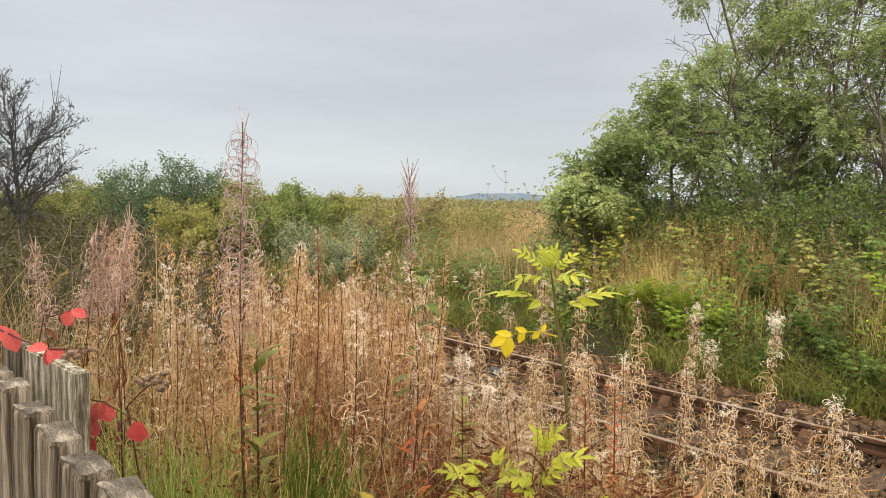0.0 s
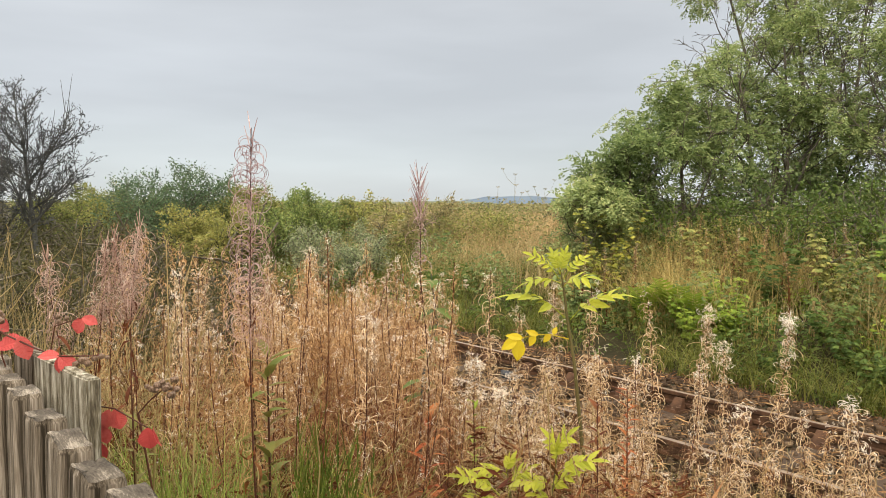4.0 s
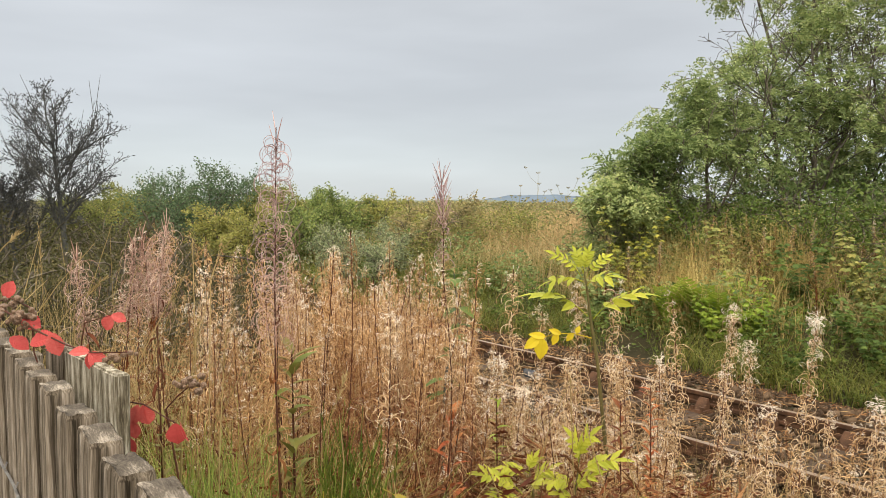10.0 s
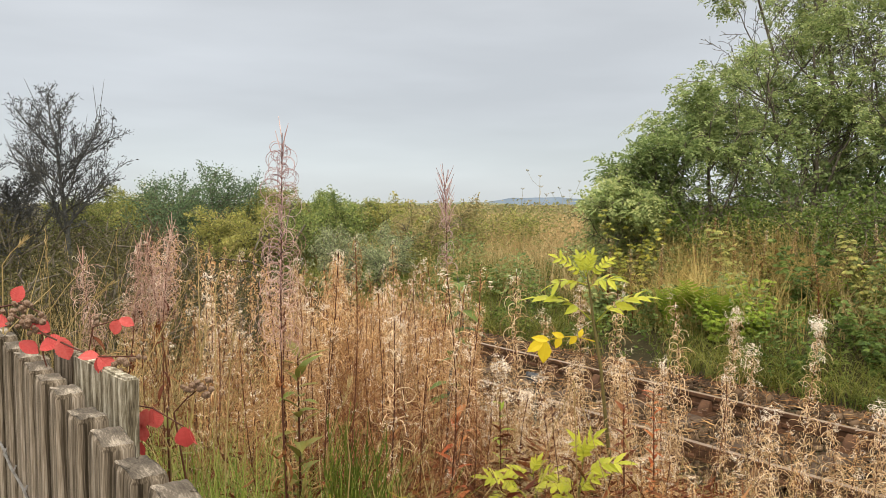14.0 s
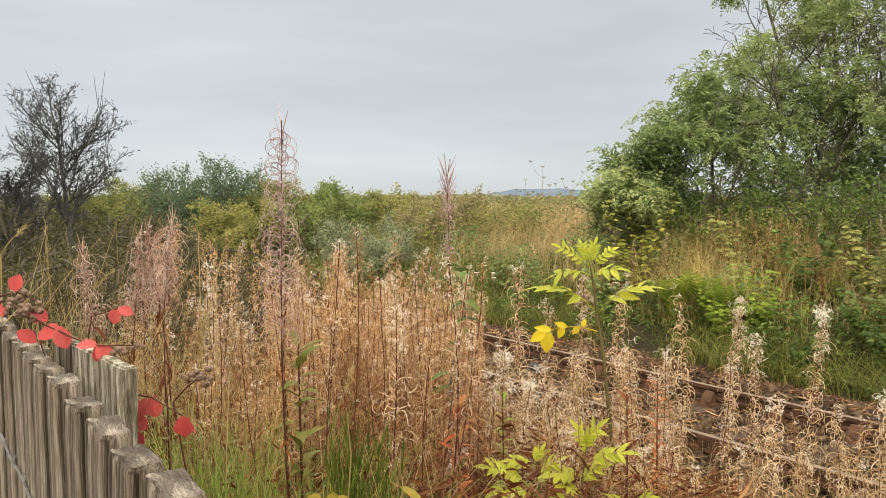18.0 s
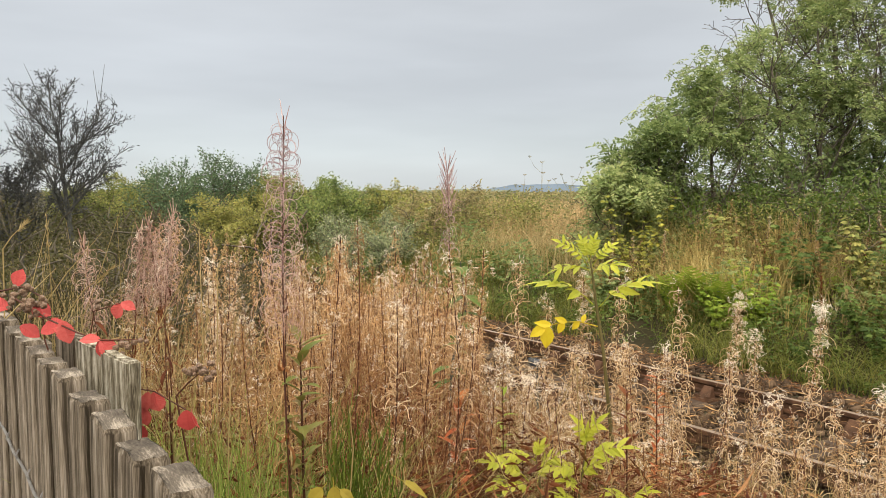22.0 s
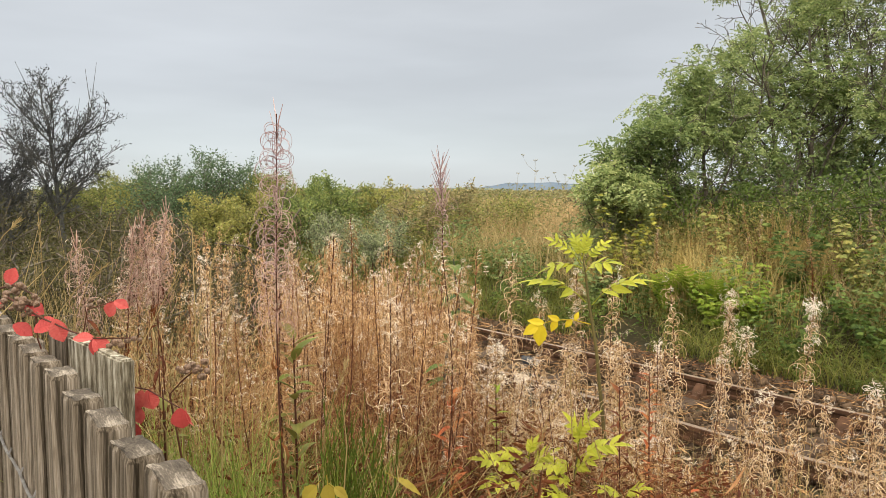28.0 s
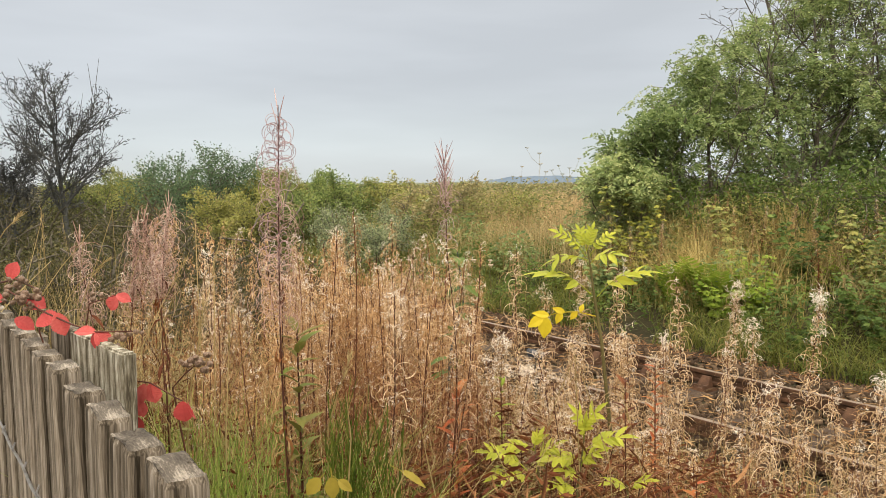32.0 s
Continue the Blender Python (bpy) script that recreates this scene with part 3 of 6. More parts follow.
def picket_mesh(seed):
    """A weathered picket: rounded arrises, raised grain, a rough end and a few drying cracks."""
    rng = np.random.default_rng(seed)
    hx, hy, c = 0.024, 0.048, 0.005
    ring = []
    for cx, cy, a0 in ((hx - c, hy - c, 0), (-hx + c, hy - c, 90), (-hx + c, -hy + c, 180), (hx - c, -hy + c, 270)):
        ring += [(cx + c * math.cos(math.radians(a0 + q * 30)), cy + c * math.sin(math.radians(a0 + q * 30))) for q in range(4)]
    # points every three millimetres round the section
    out = []
    for q, (x, y) in enumerate(ring):
        x2, y2 = ring[(q + 1) % len(ring)]
        m = max(1, round(math.hypot(x2 - x, y2 - y) / 0.003))
        out += [(x + (x2 - x) * r / m, y + (y2 - y) * r / m) for r in range(m)]
    p = np.array(out)
    m = len(p)
    way = p / np.linalg.norm(p, axis=1)[:, None]
    grain = rng.normal(0, 0.0005, m)
    crack, deep = np.zeros(m), np.zeros(m)
    flat = [q for q in range(m) if max(abs(p[q][0]) / (hx - c), abs(p[q][1]) / (hy - c)) > 1 and min(abs(p[q][0]) / (hx - c), abs(p[q][1]) / (hy - c)) < 0.8]
    for q in rng.choice(flat, 6, replace=False):
        crack[q], deep[q] = rng.uniform(0.003, 0.007), rng.uniform(0.04, 0.2)
    slope, nick = rng.normal(0, 0.06), rng.uniform(0, 6.28)
    levels = [0.0, -0.003, -0.008, -0.02, -0.045, -0.08, -0.13, -0.2, -0.32, -0.5, -0.8, -1.24]
    v, f, k = [], [], []
    for z in levels:
        worn = 0.0035 * max(0, 1 + z / 0.008) + 0.0015 * max(0, 1 + z / 0.05)
        cut = crack * np.clip(1 + z / np.maximum(deep, 0.01), 0, 1)
        d = grain * (1 + 0.5 * math.sin(z * 30 + seed)) - worn - cut
        zz = z + (p[:, 1] * slope + 0.0016 * np.sin(p[:, 1] * 70 + nick) + 0.0006 * np.sin(p[:, 0] * 300 + nick) if z > -0.1 else 0 * p[:, 1])
        v += list(zip(p[:, 0] + way[:, 0] * d, p[:, 1] + way[:, 1] * d, zz))
    for q in range(len(levels) - 1):
        for r in range(m):
            a, b = q * m + r, q * m + (r + 1) % m
            f.append((b, a, a + m, b + m))
            k.append(0)
    # end grain: rings drawn in to the middle
    last = list(range(m))
    for shrink in (0.86, 0.62, 0.3):
        base = len(v)
        for r in range(m):
            x, y = p[r] * shrink
            v.append((x, y, y * slope + 0.0016 * math.sin(y * 70 + nick) + 0.0006 * math.sin(x * 300 + nick) + rng.normal(0, 0.0003)))
        for r in range(m):
            f.append((last[r], last[(r + 1) % m], base + (r + 1) % m, base + r))
            k.append(1)
        last = list(range(base, base + m))
    f.append(tuple(last))
    k.append(1)
    f.append(tuple(reversed(range((len(levels) - 1) * m, len(levels) * m))))
    k.append(0)
    me = bpy.data.meshes.new("picket")
    me.from_pydata([tuple(map(float, q)) for q in v], [], f)
    me.materials.append(M_WOOD)
    me.materials.append(M_WOODTOP)
    me.polygons.foreach_set("material_index", k)
    me.polygons.foreach_set("use_smooth", [True] * len(f))
    me.update()
    return me


PICKETS = [picket_mesh(s) for s in range(6)]
TOPS = {0: 1.68, 1: 1.67, 2: 1.67, 3: 1.67, 4: 1.68, 5: 1.672, 6: 1.67, 7: 1.67}
rng = np.random.default_rng(5)
for i in range(-8, 44):
    y = 0.868 + 0.156 * i + rng.normal(0, 0.003)
    part("picket", PICKETS[i % 6], fence, "", pose(0.27 + rng.normal(0, 0.002), y, TOPS.get(i, 1.67 + rng.normal(0, 0.006)), rng.normal(0, 0.4), rng.normal(0, 0.3), rng.normal(0, 1.5)))
for z in (0.72, 1.38):
    g = Geo()
    block(g, 0.296, 0.328, -0.5, 8.0, z, z + 0.085, 0.004)
    part("rail", g.mesh("fence_rail", M_WOOD), fence)
for y in (-0.4, 2.35, 4.6, 6.8):
    g = Geo()
    block(g, 0.3, 0.39, y, y + 0.09, 0.3, 1.58, 0.004)
    part("post", g.mesh("fence_post", M_WOOD), fence)
# wire along the camera's side of the pickets, bellied between staples
g = Geo()
ys = np.linspace(-0.4, 8.0, 120)
g.tube(np.stack([np.full(120, 0.2425) + 0.002 * np.sin(ys * 21), ys, 1.4 + 0.012 * np.sin(ys * 2.6 + 0.8)], 1), np.full(120, 0.0032), 6)
part("wire", g.mesh("wire", M_WIRE), fence, "rusting galvanised wire")
g = Geo()
for y in np.arange(0.244, 7.9, 0.156):
    g.tube([(0.246, y - 0.004, 1.388), (0.2385, y, 1.402), (0.246, y + 0.004, 1.416)], [0.0022] * 3, 5)
part("staple", g.mesh("staple", M_WIRE), fence, kind="stuff")


# short board panel standing behind the pickets
panel = thing("board_panel", "short weathered board panel with white lichen streaks behind the pickets", "fence panel")
def board(name, x, y0, y1, z0, z1, th, skew, mat, seed):
    bm = bmesh.new()
    bmesh.ops.create_cube(bm, size=1.0, matrix=Matrix.Diagonal((th, y1 - y0, z1 - z0, 1)))
    bmesh.ops.bevel(bm, geom=bm.edges[:], offset=0.004, segments=2, affect="EDGES")
    bmesh.ops.subdivide_edges(bm, edges=[e for e in bm.edges if e.calc_length() > 0.2], cuts=5, use_grid_fill=True)
    for v in bm.verts:
        v.co.x += 0.003 * noise.noise(Vector((v.co.y * 20, v.co.z * 4, seed)))
        v.co.z += 0.003 * noise.noise(Vector((v.co.y * 30, seed, 0)))
    me = bpy.data.meshes.new(name)
    bm.to_mesh(me)
    bm.free()
    me.materials.append(mat)
    return part(name, me, panel, "", pose(x, (y0 + y1) / 2, (z0 + z1) / 2, 0, 0, skew))


board("board", 0.362, 1.46, 1.79, 0.42, 1.69, 0.026, 4, M_BOARD, 1.3)
board("batten", 0.346, 1.795, 1.95, 0.42, 1.69, 0.03, 4, M_WOOD, 2.3)

# ---- willowherb gone to seed, between the fence and the line ----


def curl_points(rng, base, ang, lift, length, turns, seg=7, drift=0.0):
    """A strand that leaves the stem upwards and rolls outwards into a ring, twisting off to one side by drift."""
    out = np.array((math.cos(ang), math.sin(ang), 0.0))
    up = np.array((0, 0, 1.0))
    p, pts, th = np.array(base, float), [np.array(base, float)], lift
    straight = 0.12
    for i in range(seg):
        s = (i + 0.5) / seg
        if s > straight:
            th -= turns * 2 * math.pi / (seg * (1 - straight))
        ang += drift / seg
        out = np.array((math.cos(ang), math.sin(ang), 0.0))
        p = p + (out * math.cos(th) + up * math.sin(th)) * length / seg
        pts.append(p.copy())
    return np.array(pts), out


def willowherb_meshes(seed, height, pods, spread, fluff, head=0.42, leaves=34, wide=0.0023, length=0.09, lean=0.05, spikes=0, open_=0.6, round_=False, puff=2.0, tuft=1.0, tip=0.955, wild=1.0, spike=0.062, fan=0.28):
    rng = np.random.default_rng(seed)
    # stem
    n = 9
    t = np.linspace(0, 1, n)
    a = rng.uniform(0, 6.28)
    sx = lean * height * t ** 2 * math.cos(a) + 0.012 * np.sin(t * 9 + seed)
    sy = lean * height * t ** 2 * math.sin(a) + 0.012 * np.cos(t * 7 + seed * 2)
    line = np.stack([sx - sx[0], sy - sy[0], t * height], 1)
    at = lambda s: np.array([np.interp(s, t, line[:, k]) for k in range(3)])
    gs = Geo()
    gs.tube(line, 0.0042 * (1 - 0.7 * t), 5)
    # split pods: three or four strands from each
    gh = Geo()
    z0 = 1 - head
    for i in range(pods):
        s = z0 + (0.985 - z0) * (i + rng.uniform(-0.4, 0.4)) / pods
        base = at(min(1, max(0, s)))
        ang = i * 2.4 + rng.normal(0, 0.3)
        # pods low in the head take the second material, darker and redder in the stand
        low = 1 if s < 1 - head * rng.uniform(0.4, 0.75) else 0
        shrink = 1.0 - 0.45 * max(0, (s - 0.75) / 0.25)
        for j in range(rng.integers(2, 5)):
            L = length * shrink * rng.uniform(0.65, 1.25)
            pts, out = curl_points(rng, base, ang + rng.normal(0, 0.5), rng.uniform(open_, 1.45), L * (1 + wild * rng.uniform(-0.35, 0.25)), rng.uniform(0.6 - 0.4 * wild, 1.1) * spread, 11 if round_ else 8, rng.normal(0.0, 1.3 * wild))
            side = unit(np.cross(out, (0, 0, 1.0)) + rng.normal(0, 0.55, 3))
            if round_:
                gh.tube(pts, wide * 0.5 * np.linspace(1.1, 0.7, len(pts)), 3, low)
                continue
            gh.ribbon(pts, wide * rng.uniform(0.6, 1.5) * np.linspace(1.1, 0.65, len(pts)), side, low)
    for i in range(spikes):
        # unopened pods at the tip
        s = tip + (1 - tip) * i / max(1, spikes)
        base, ang = at(s), i * 2.4
        d = np.array((math.cos(ang) * fan, math.sin(ang) * fan, 1.0))
        gh.tube([base, base + d * spike * 0.5, base + d * spike], [0.0011, 0.0019, 0.0008], 4)
    # dead and turning leaves down the stem
    gl = Geo()
    for i in range(leaves):
        s = rng.uniform(0.08, z0 + 0.06)
        base = at(s)
        ang = i * 2.4 + rng.normal(0, 0.4)
        L = rng.uniform(0.05, 0.11)
        pts, out = curl_points(rng, base, ang, rng.uniform(-0.5, 0.7), L, rng.uniform(0.1, 0.75), 4)
        sd = unit(np.cross(out, (0, 0, 1.0)) + rng.normal(0, 0.35, 3))
        w = rng.uniform(0.006, 0.015)
        gl.ribbon(pts, w * np.array([0.3, 0.95, 1.0, 0.6, 0.08]), sd)
    # seed fluff caught in the head
    gf = None
    if fluff:
        gf = Geo()
        for i in range(fluff):
            c = at(1 - head * 0.8 * rng.uniform(0, 1) ** puff) + rng.normal(0, 0.011 + 0.008 * (tuft > 1), 3)
            r = tuft * rng.uniform(0.007, 0.015)
            for j in range(5):
                p0 = c + rng.normal(0, r * 0.5, 3)
                u = unit(rng.normal(0, 1, 3))
                w = unit(np.cross(u, rng.normal(0, 1, 3)))
                a = rng.uniform(0, 6.28) + np.linspace(0, rng.uniform(1.5, 5.0), 6)
                rr = r * rng.uniform(0.5, 1.0)
                gf.ribbon(p0 + rr * (np.cos(a)[:, None] * u + np.sin(a)[:, None] * w), tuft * np.array([0.0008, 0.0014, 0.0014, 0.0013, 0.001, 0.0005]), unit(np.cross(u, w) + 0.8 * u))
    return gs, gh, gl, gf


def willowherb(name_label, at, args, curl_mat=None, group="willowherb stand", low_mat=None):
    gs, gh, gl, gf = willowherb_meshes(*args[0], **args[1])
    ob = thing("willowherb", name_label, "willowherb", at, group)
    part("stem", gs.mesh("stem", M_STEM), ob, "thin red-brown stem")
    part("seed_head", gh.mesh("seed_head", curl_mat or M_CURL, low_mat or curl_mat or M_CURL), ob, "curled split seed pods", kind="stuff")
    part("dead_foliage", gl.mesh("dead_foliage", M_DRYLEAF), ob, "shrivelled rust-brown leaves", kind="stuff")
    if gf:
        part("fluff", gf.mesh("fluff", M_FLUFF), ob, "white seed fluff", kind="stuff")
    return ob


def gz(x, y):
    return float(ground(x, y)) - 0.03


# the ones that stand out
TALL = willowherb("tall dead willowherb with pink ring-curled pods above the stand", (0.84, 1.83, gz(0.84, 1.83), 0, 0, 40),
                  ((101, 1.665, 62, 0.92, 0), dict(head=0.33, length=0.16, wide=0.0016, lean=0.0, spikes=4, leaves=14, open_=0.5, round_=True, wild=0.0)), M_MAUVE, low_mat=M_PINK)
willowherb("dead willowherb with tan ring-curled pods below the tall one", (0.87, 1.86, gz(0.87, 1.86), 0, 0, 200), ((106, 1.22, 42, 0.95, 4), dict(head=0.5, length=0.14, wide=0.002, lean=0.0, leaves=26, open_=0.5, round_=True, wild=0.05)))
MID = willowherb("dead willowherb with upright unopened pods at its tip", (2.22, 2.96, gz(2.22, 2.96), 0, 0, 0),
                 ((102, 1.8, 40, 0.9, 6), dict(head=0.36, length=0.12, wide=0.0024, lean=0.0, spikes=34, tip=0.87, leaves=60, round_=True, open_=0.5, spike=0.1, fan=0.45)), M_MAUVE, low_mat=M_CURL)
PINKS = ((0.66, 2.95, 1.82, 34, 8), (0.86, 3.05, 1.93, 50, 6), (0.78, 3.15, 1.85, 46, 8), (0.96, 3.12, 1.88, 50, 6))
for k, (x, y, top, pods, fl) in enumerate(PINKS):
    willowherb("pink-tinged dead willowherb with a bushy top beside the fence", (x, y, gz(x, y), 0, 0, 10 + 50 * k), ((103 + k, top - gz(x, y), pods, 1.0, fl), dict(head=0.22, length=0.185, wide=0.0018, lean=0.05, spikes=5, round_=True, open_=0.3, wild=0.4)), M_PINK)
SINGLES = ((3.52, 2.31, 1.45, 60), (3.89, 2.09, 1.4, 70), (3.77, 2.3, 1.23, 60), (3.24, 2.36, 1.53, 4), (2.94, 1.3, 1.27, 34), (2.72, 1.16, 1.18, 10),
           (2.62, 2.91, 1.67, 6), (2.59, 2.65, 1.49, 30), (2.97, 2.54, 1.59, 8), (2.85, 2.68, 1.58, 40), (2.37, 2.72, 1.26, 60), (2.37, 2.59, 1.14, 60), (3.13, 2.35, 1.24, 44),
           (2.62, 2.18, 1.38, 8), (2.45, 2.37, 1.32, 14), (2.75, 2.3, 1.3, 16), (3.05, 1.75, 1.12, 30), (3.3, 1.6, 1.08, 24), (3.5, 2.75, 1.0, 30))
for k, (x, y, top, fl) in enumerate(SINGLES):
    z = gz(x, y)
    willowherb("bleached dead willowherb with a fluffy white seed head" if fl > 14 else "bleached dead willowherb with loose curled pods", (x, y, z, 0, 0, 70 * k),
               ((120 + k, top - z, 66, 0.95, fl * 4 // 5), dict(puff=3.0, tuft=1.5, head=0.62, length=0.13, wide=0.003, lean=0.03, round_=True, open_=0.2)), M_BLEACH)

PROTO, SHORT = [], []
KINDS = ("tan dead willowherb with tangled curled pods", "tan dead willowherb with wispy white fluff", "rust-brown dead willowherb with tight curls", "straw-coloured dead willowherb with loose rings")


def proto(k, h, x, y, pods, fl):
    q = k % 4
    return willowherb(KINDS[q], (x, y, gz(x, y), 0, 0, 30 * k),
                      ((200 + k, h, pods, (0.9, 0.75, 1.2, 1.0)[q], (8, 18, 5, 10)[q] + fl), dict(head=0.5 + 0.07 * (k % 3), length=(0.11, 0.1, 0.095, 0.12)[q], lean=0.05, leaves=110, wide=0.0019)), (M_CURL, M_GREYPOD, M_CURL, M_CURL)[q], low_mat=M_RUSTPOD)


for k in range(14):
    PROTO.append(proto(k, 1.16 + 0.024 * ((k * 5) % 14), 1.4 + 0.15 * k, 3.2 + 0.11 * k, 78 + 6 * (k % 3), 0))
for k in range(8):
    SHORT.append(proto(30 + k, 1.1 + 0.06 * (k % 4), 2.64 + 0.18 * k, 2.5 - 0.12 * k, 48, 8))


def stand_spots(n, seed, az0, az1, r0, r1, gap, xmin=0.85, xmax=4.2):
    """Places in the stand, in a sector of the slope, in clumps, no two stems too close."""
    rng = np.random.default_rng(seed)
    out = []
    for _ in range(n * 60):
        a, r = math.radians(rng.uniform(az0, az1)), math.sqrt(rng.uniform(r0 * r0, r1 * r1))
        x, y = r * math.sin(a), r * math.cos(a)
        if rng.uniform() > 0.35 + 0.65 * (0.5 + 0.5 * math.sin(x * 7.1 + 2 * math.sin(y * 3.3)) * math.sin(y * 5.3 + 1)) ** 0.7:
            continue
        if abs(math.degrees(a) - 43.3) < 1.5:
            continue
        if not xmin < x < xmax or any((x - p) ** 2 + (y - q) ** 2 < gap * gap for p, q in out):
            continue
        out.append((x, y))
        if len(out) == n:
            break
    return out


def fill(protos, spots_, seed, sink=0.0):
    rng = np.random.default_rng(seed)
    for x, y in spots_:
        k = int(rng.integers(0, len(protos)))
        tall, broad = rng.uniform(0.8, 1.06), rng.uniform(0.75, 1.3)
        copy_thing(protos[k], pose(x, y, gz(x, y) - sink * rng.uniform(0, 2), rng.normal(0, 3.5), rng.normal(0, 3.5), rng.uniform(0, 360)) @ Matrix.Diagonal((broad, broad, tall, 1)))


fill(SHORT, stand_spots(20, 36, 14, 21, 2.6, 5.0, 0.14), 77)
fill(PROTO, stand_spots(30, 41, 20.5, 27, 2.3, 4.7, 0.12), 84, 0.1)
fill(PROTO, stand_spots(88, 31, 27, 39, 2.3, 4.7, 0.085), 78)
fill(PROTO, stand_spots(34, 42, 26, 37, 3.4, 5.4, 0.11), 86)
TINY = [proto(50 + k, 0.8 + 0.05 * k, 2.75 + 0.2 * k, 2.05 - 0.15 * k, 42, 6) for k in range(4)]
fill(TINY, stand_spots(30, 32, 38.5, 48, 2.7, 4.2, 0.15), 80)
fill(TINY, stand_spots(16, 38, 45, 54.5, 2.8, 4.0, 0.16), 83)
# the far part of the stand, too thick to count
rng = np.random.default_rng(79)
far_protos = [willowherb_meshes(300 + k, 1.32, 28, 1.0, 0, leaves=24, head=0.42, length=0.1, wide=0.0045) for k in range(4)]
far_geo = [Geo(), Geo(), Geo()]
# dead willowherb on the bank beyond the line
fill(PROTO, stand_spots(13, 39, 46, 66, 12.8, 14.6, 0.4, 10.0, 13.0), 85)
for x, y in stand_spots(190, 33, 15, 39, 4.7, 14, 0.1):
    q = far_protos[int(rng.integers(0, 4))]
    a = rng.uniform(0, 6.28)
    r2 = np.array([[math.cos(a), -math.sin(a), 0], [math.sin(a), math.cos(a), 0], [0, 0, rng.uniform(0.82, 1.1)]])
    for g, src in zip(far_geo, q):
        g.add(np.concatenate(src.v) @ r2.T + np.array((x, y, gz(x, y))), src.f)
for nm, g, mt in zip(("stem", "pods", "leaves"), far_geo, (M_STEM, M_CURL, M_DRYLEAF)):
    tagged(new("willowherb_thicket_" + nm, g.mesh("thicket_" + nm, mt)), "far thicket of tan dead willowherb beside the line", "willowherb", kind="stuff")

# ---- trees and bushes ----


def grow(rng, base, way, length, radius, levels, cfg, g, tips, level=0):
    """One limb, bent towards its goal, and the limbs that leave it."""
    seg = cfg["seg"][level]
    p, d = np.array(base, float), unit(np.array(way, float))
    pts, rad = [p.copy()], [radius]
    for i in range(seg):
        d = unit(d + rng.normal(0, cfg["wander"][level], 3) + np.array((0, 0, cfg["rise"][level])))
        p = p + d * length / seg
        pts.append(p.copy())
        rad.append(max(cfg["thin"], radius * (1 - (i + 1) / seg * 0.72)))
    g.tube(pts, rad, 6 if level < 2 else 4 if level < 3 else 3)
    if level + 1 >= levels:
        tips.append((pts, d))
        return
    n = cfg["kids"][level]
    for i in range(n):
        s = cfg["from"][level] + (1 - cfg["from"][level]) * (i + rng.uniform(0, 0.9)) / n
        k = min(seg - 1, int(s * seg))
        f = s * seg - k
        b = pts[k] * (1 - f) + pts[k + 1] * f
        axis = unit(pts[k + 1] - pts[k])
        a = i * 2.4 + rng.normal(0, 0.5)
        q = unit(np.cross(axis, (0.3, 0.2, 0.9)) if abs(axis[2]) < 0.9 else np.cross(axis, (1.0, 0, 0)))
        o = q * math.cos(a) + np.cross(axis, q) * math.sin(a)
        sp = cfg["spread"][level] * rng.uniform(0.7, 1.3)
        grow(rng, b, axis * math.cos(sp) + o * math.sin(sp), length * cfg["short"][level] * rng.uniform(0.7, 1.2) * (1.15 - 0.45 * s), rad[k] * 0.55, levels, cfg, g, tips, level + 1)


def pinnate(rng, pos, way, total, pairs, size):
    """Leaflets of many feather-shaped leaves at once."""
    n = len(pos)
    way = unit(way)
    side = unit(np.cross(way, rng.normal(0, 0.35, (n, 3)) + np.array((0, 0, 1.0))))
    up = np.cross(side, way)
    P, Wy, S, L = [], [], [], []
    for k in range(pairs):
        s = 0.3 + 0.6 * k / max(1, pairs - 1)
        c = pos + way * (total * s)[:, None] - up * (total * 0.28 * s * s)[:, None]
        for sg in (-1, 1):
            P.append(c)
            Wy.append(side * sg + way * 0.55 - up * 0.25 + rng.normal(0, 0.18, (n, 3)))
            S.append(way + rng.normal(0, 0.25, (n, 3)))
            L.append(size * (0.75 + 0.5 * math.sin(math.pi * s)) * np.ones(n))
    P.append(pos + way * (total * 0.92)[:, None] - up * (total * 0.24)[:, None])
    Wy.append(way - up * 0.5)
    S.append(side)
    L.append(size * np.ones(n))
    L = np.concatenate(L)
    return leaf_arrays(np.concatenate(P), np.concatenate(Wy), np.concatenate(S), L, L * 0.5)


def tip_spots(rng, tips, per, spread, out=0.7):
    """Places along the last twigs, and ways to point there."""
    m = min(len(p) for p, _ in tips)
    pts, d = np.array([np.array(p)[:m] for p, _ in tips]), np.array([q for _, q in tips])
    n = len(pts)
    s = rng.uniform(0.1, 1, (n, per)) * (m - 1)
    k = np.minimum(m - 2, s.astype(int))
    row = np.arange(n)[:, None]
    pos = pts[row, k] + (pts[row, k + 1] - pts[row, k]) * (s - k)[..., None] + rng.normal(0, spread, (n, per, 3))
    w = rng.normal(0, 1, (n, per, 3))
    w[..., 2] = w[..., 2] * 0.6 - 0.15
    return pos.reshape(-1, 3), (unit(w) + d[:, None] * out).reshape(-1, 3)


ASH = dict(seg=(7, 6, 5, 4), wander=(0.06, 0.13, 0.2, 0.25), rise=(0.1, 0.06, 0.04, 0.0), kids=(10, 7, 6), spread=(0.8, 0.75, 0.75), short=(0.42, 0.5, 0.45), thin=0.006)
ASH["from"] = (0.1, 0.15, 0.15)
YOUNG_ASH = {**ASH, "kids": (8, 5, 4)}
TALL_ASH = {**ASH, "from": (0.12, 0.15, 0.15), "short": (0.36, 0.5, 0.45), "kids": (13, 7, 6)}


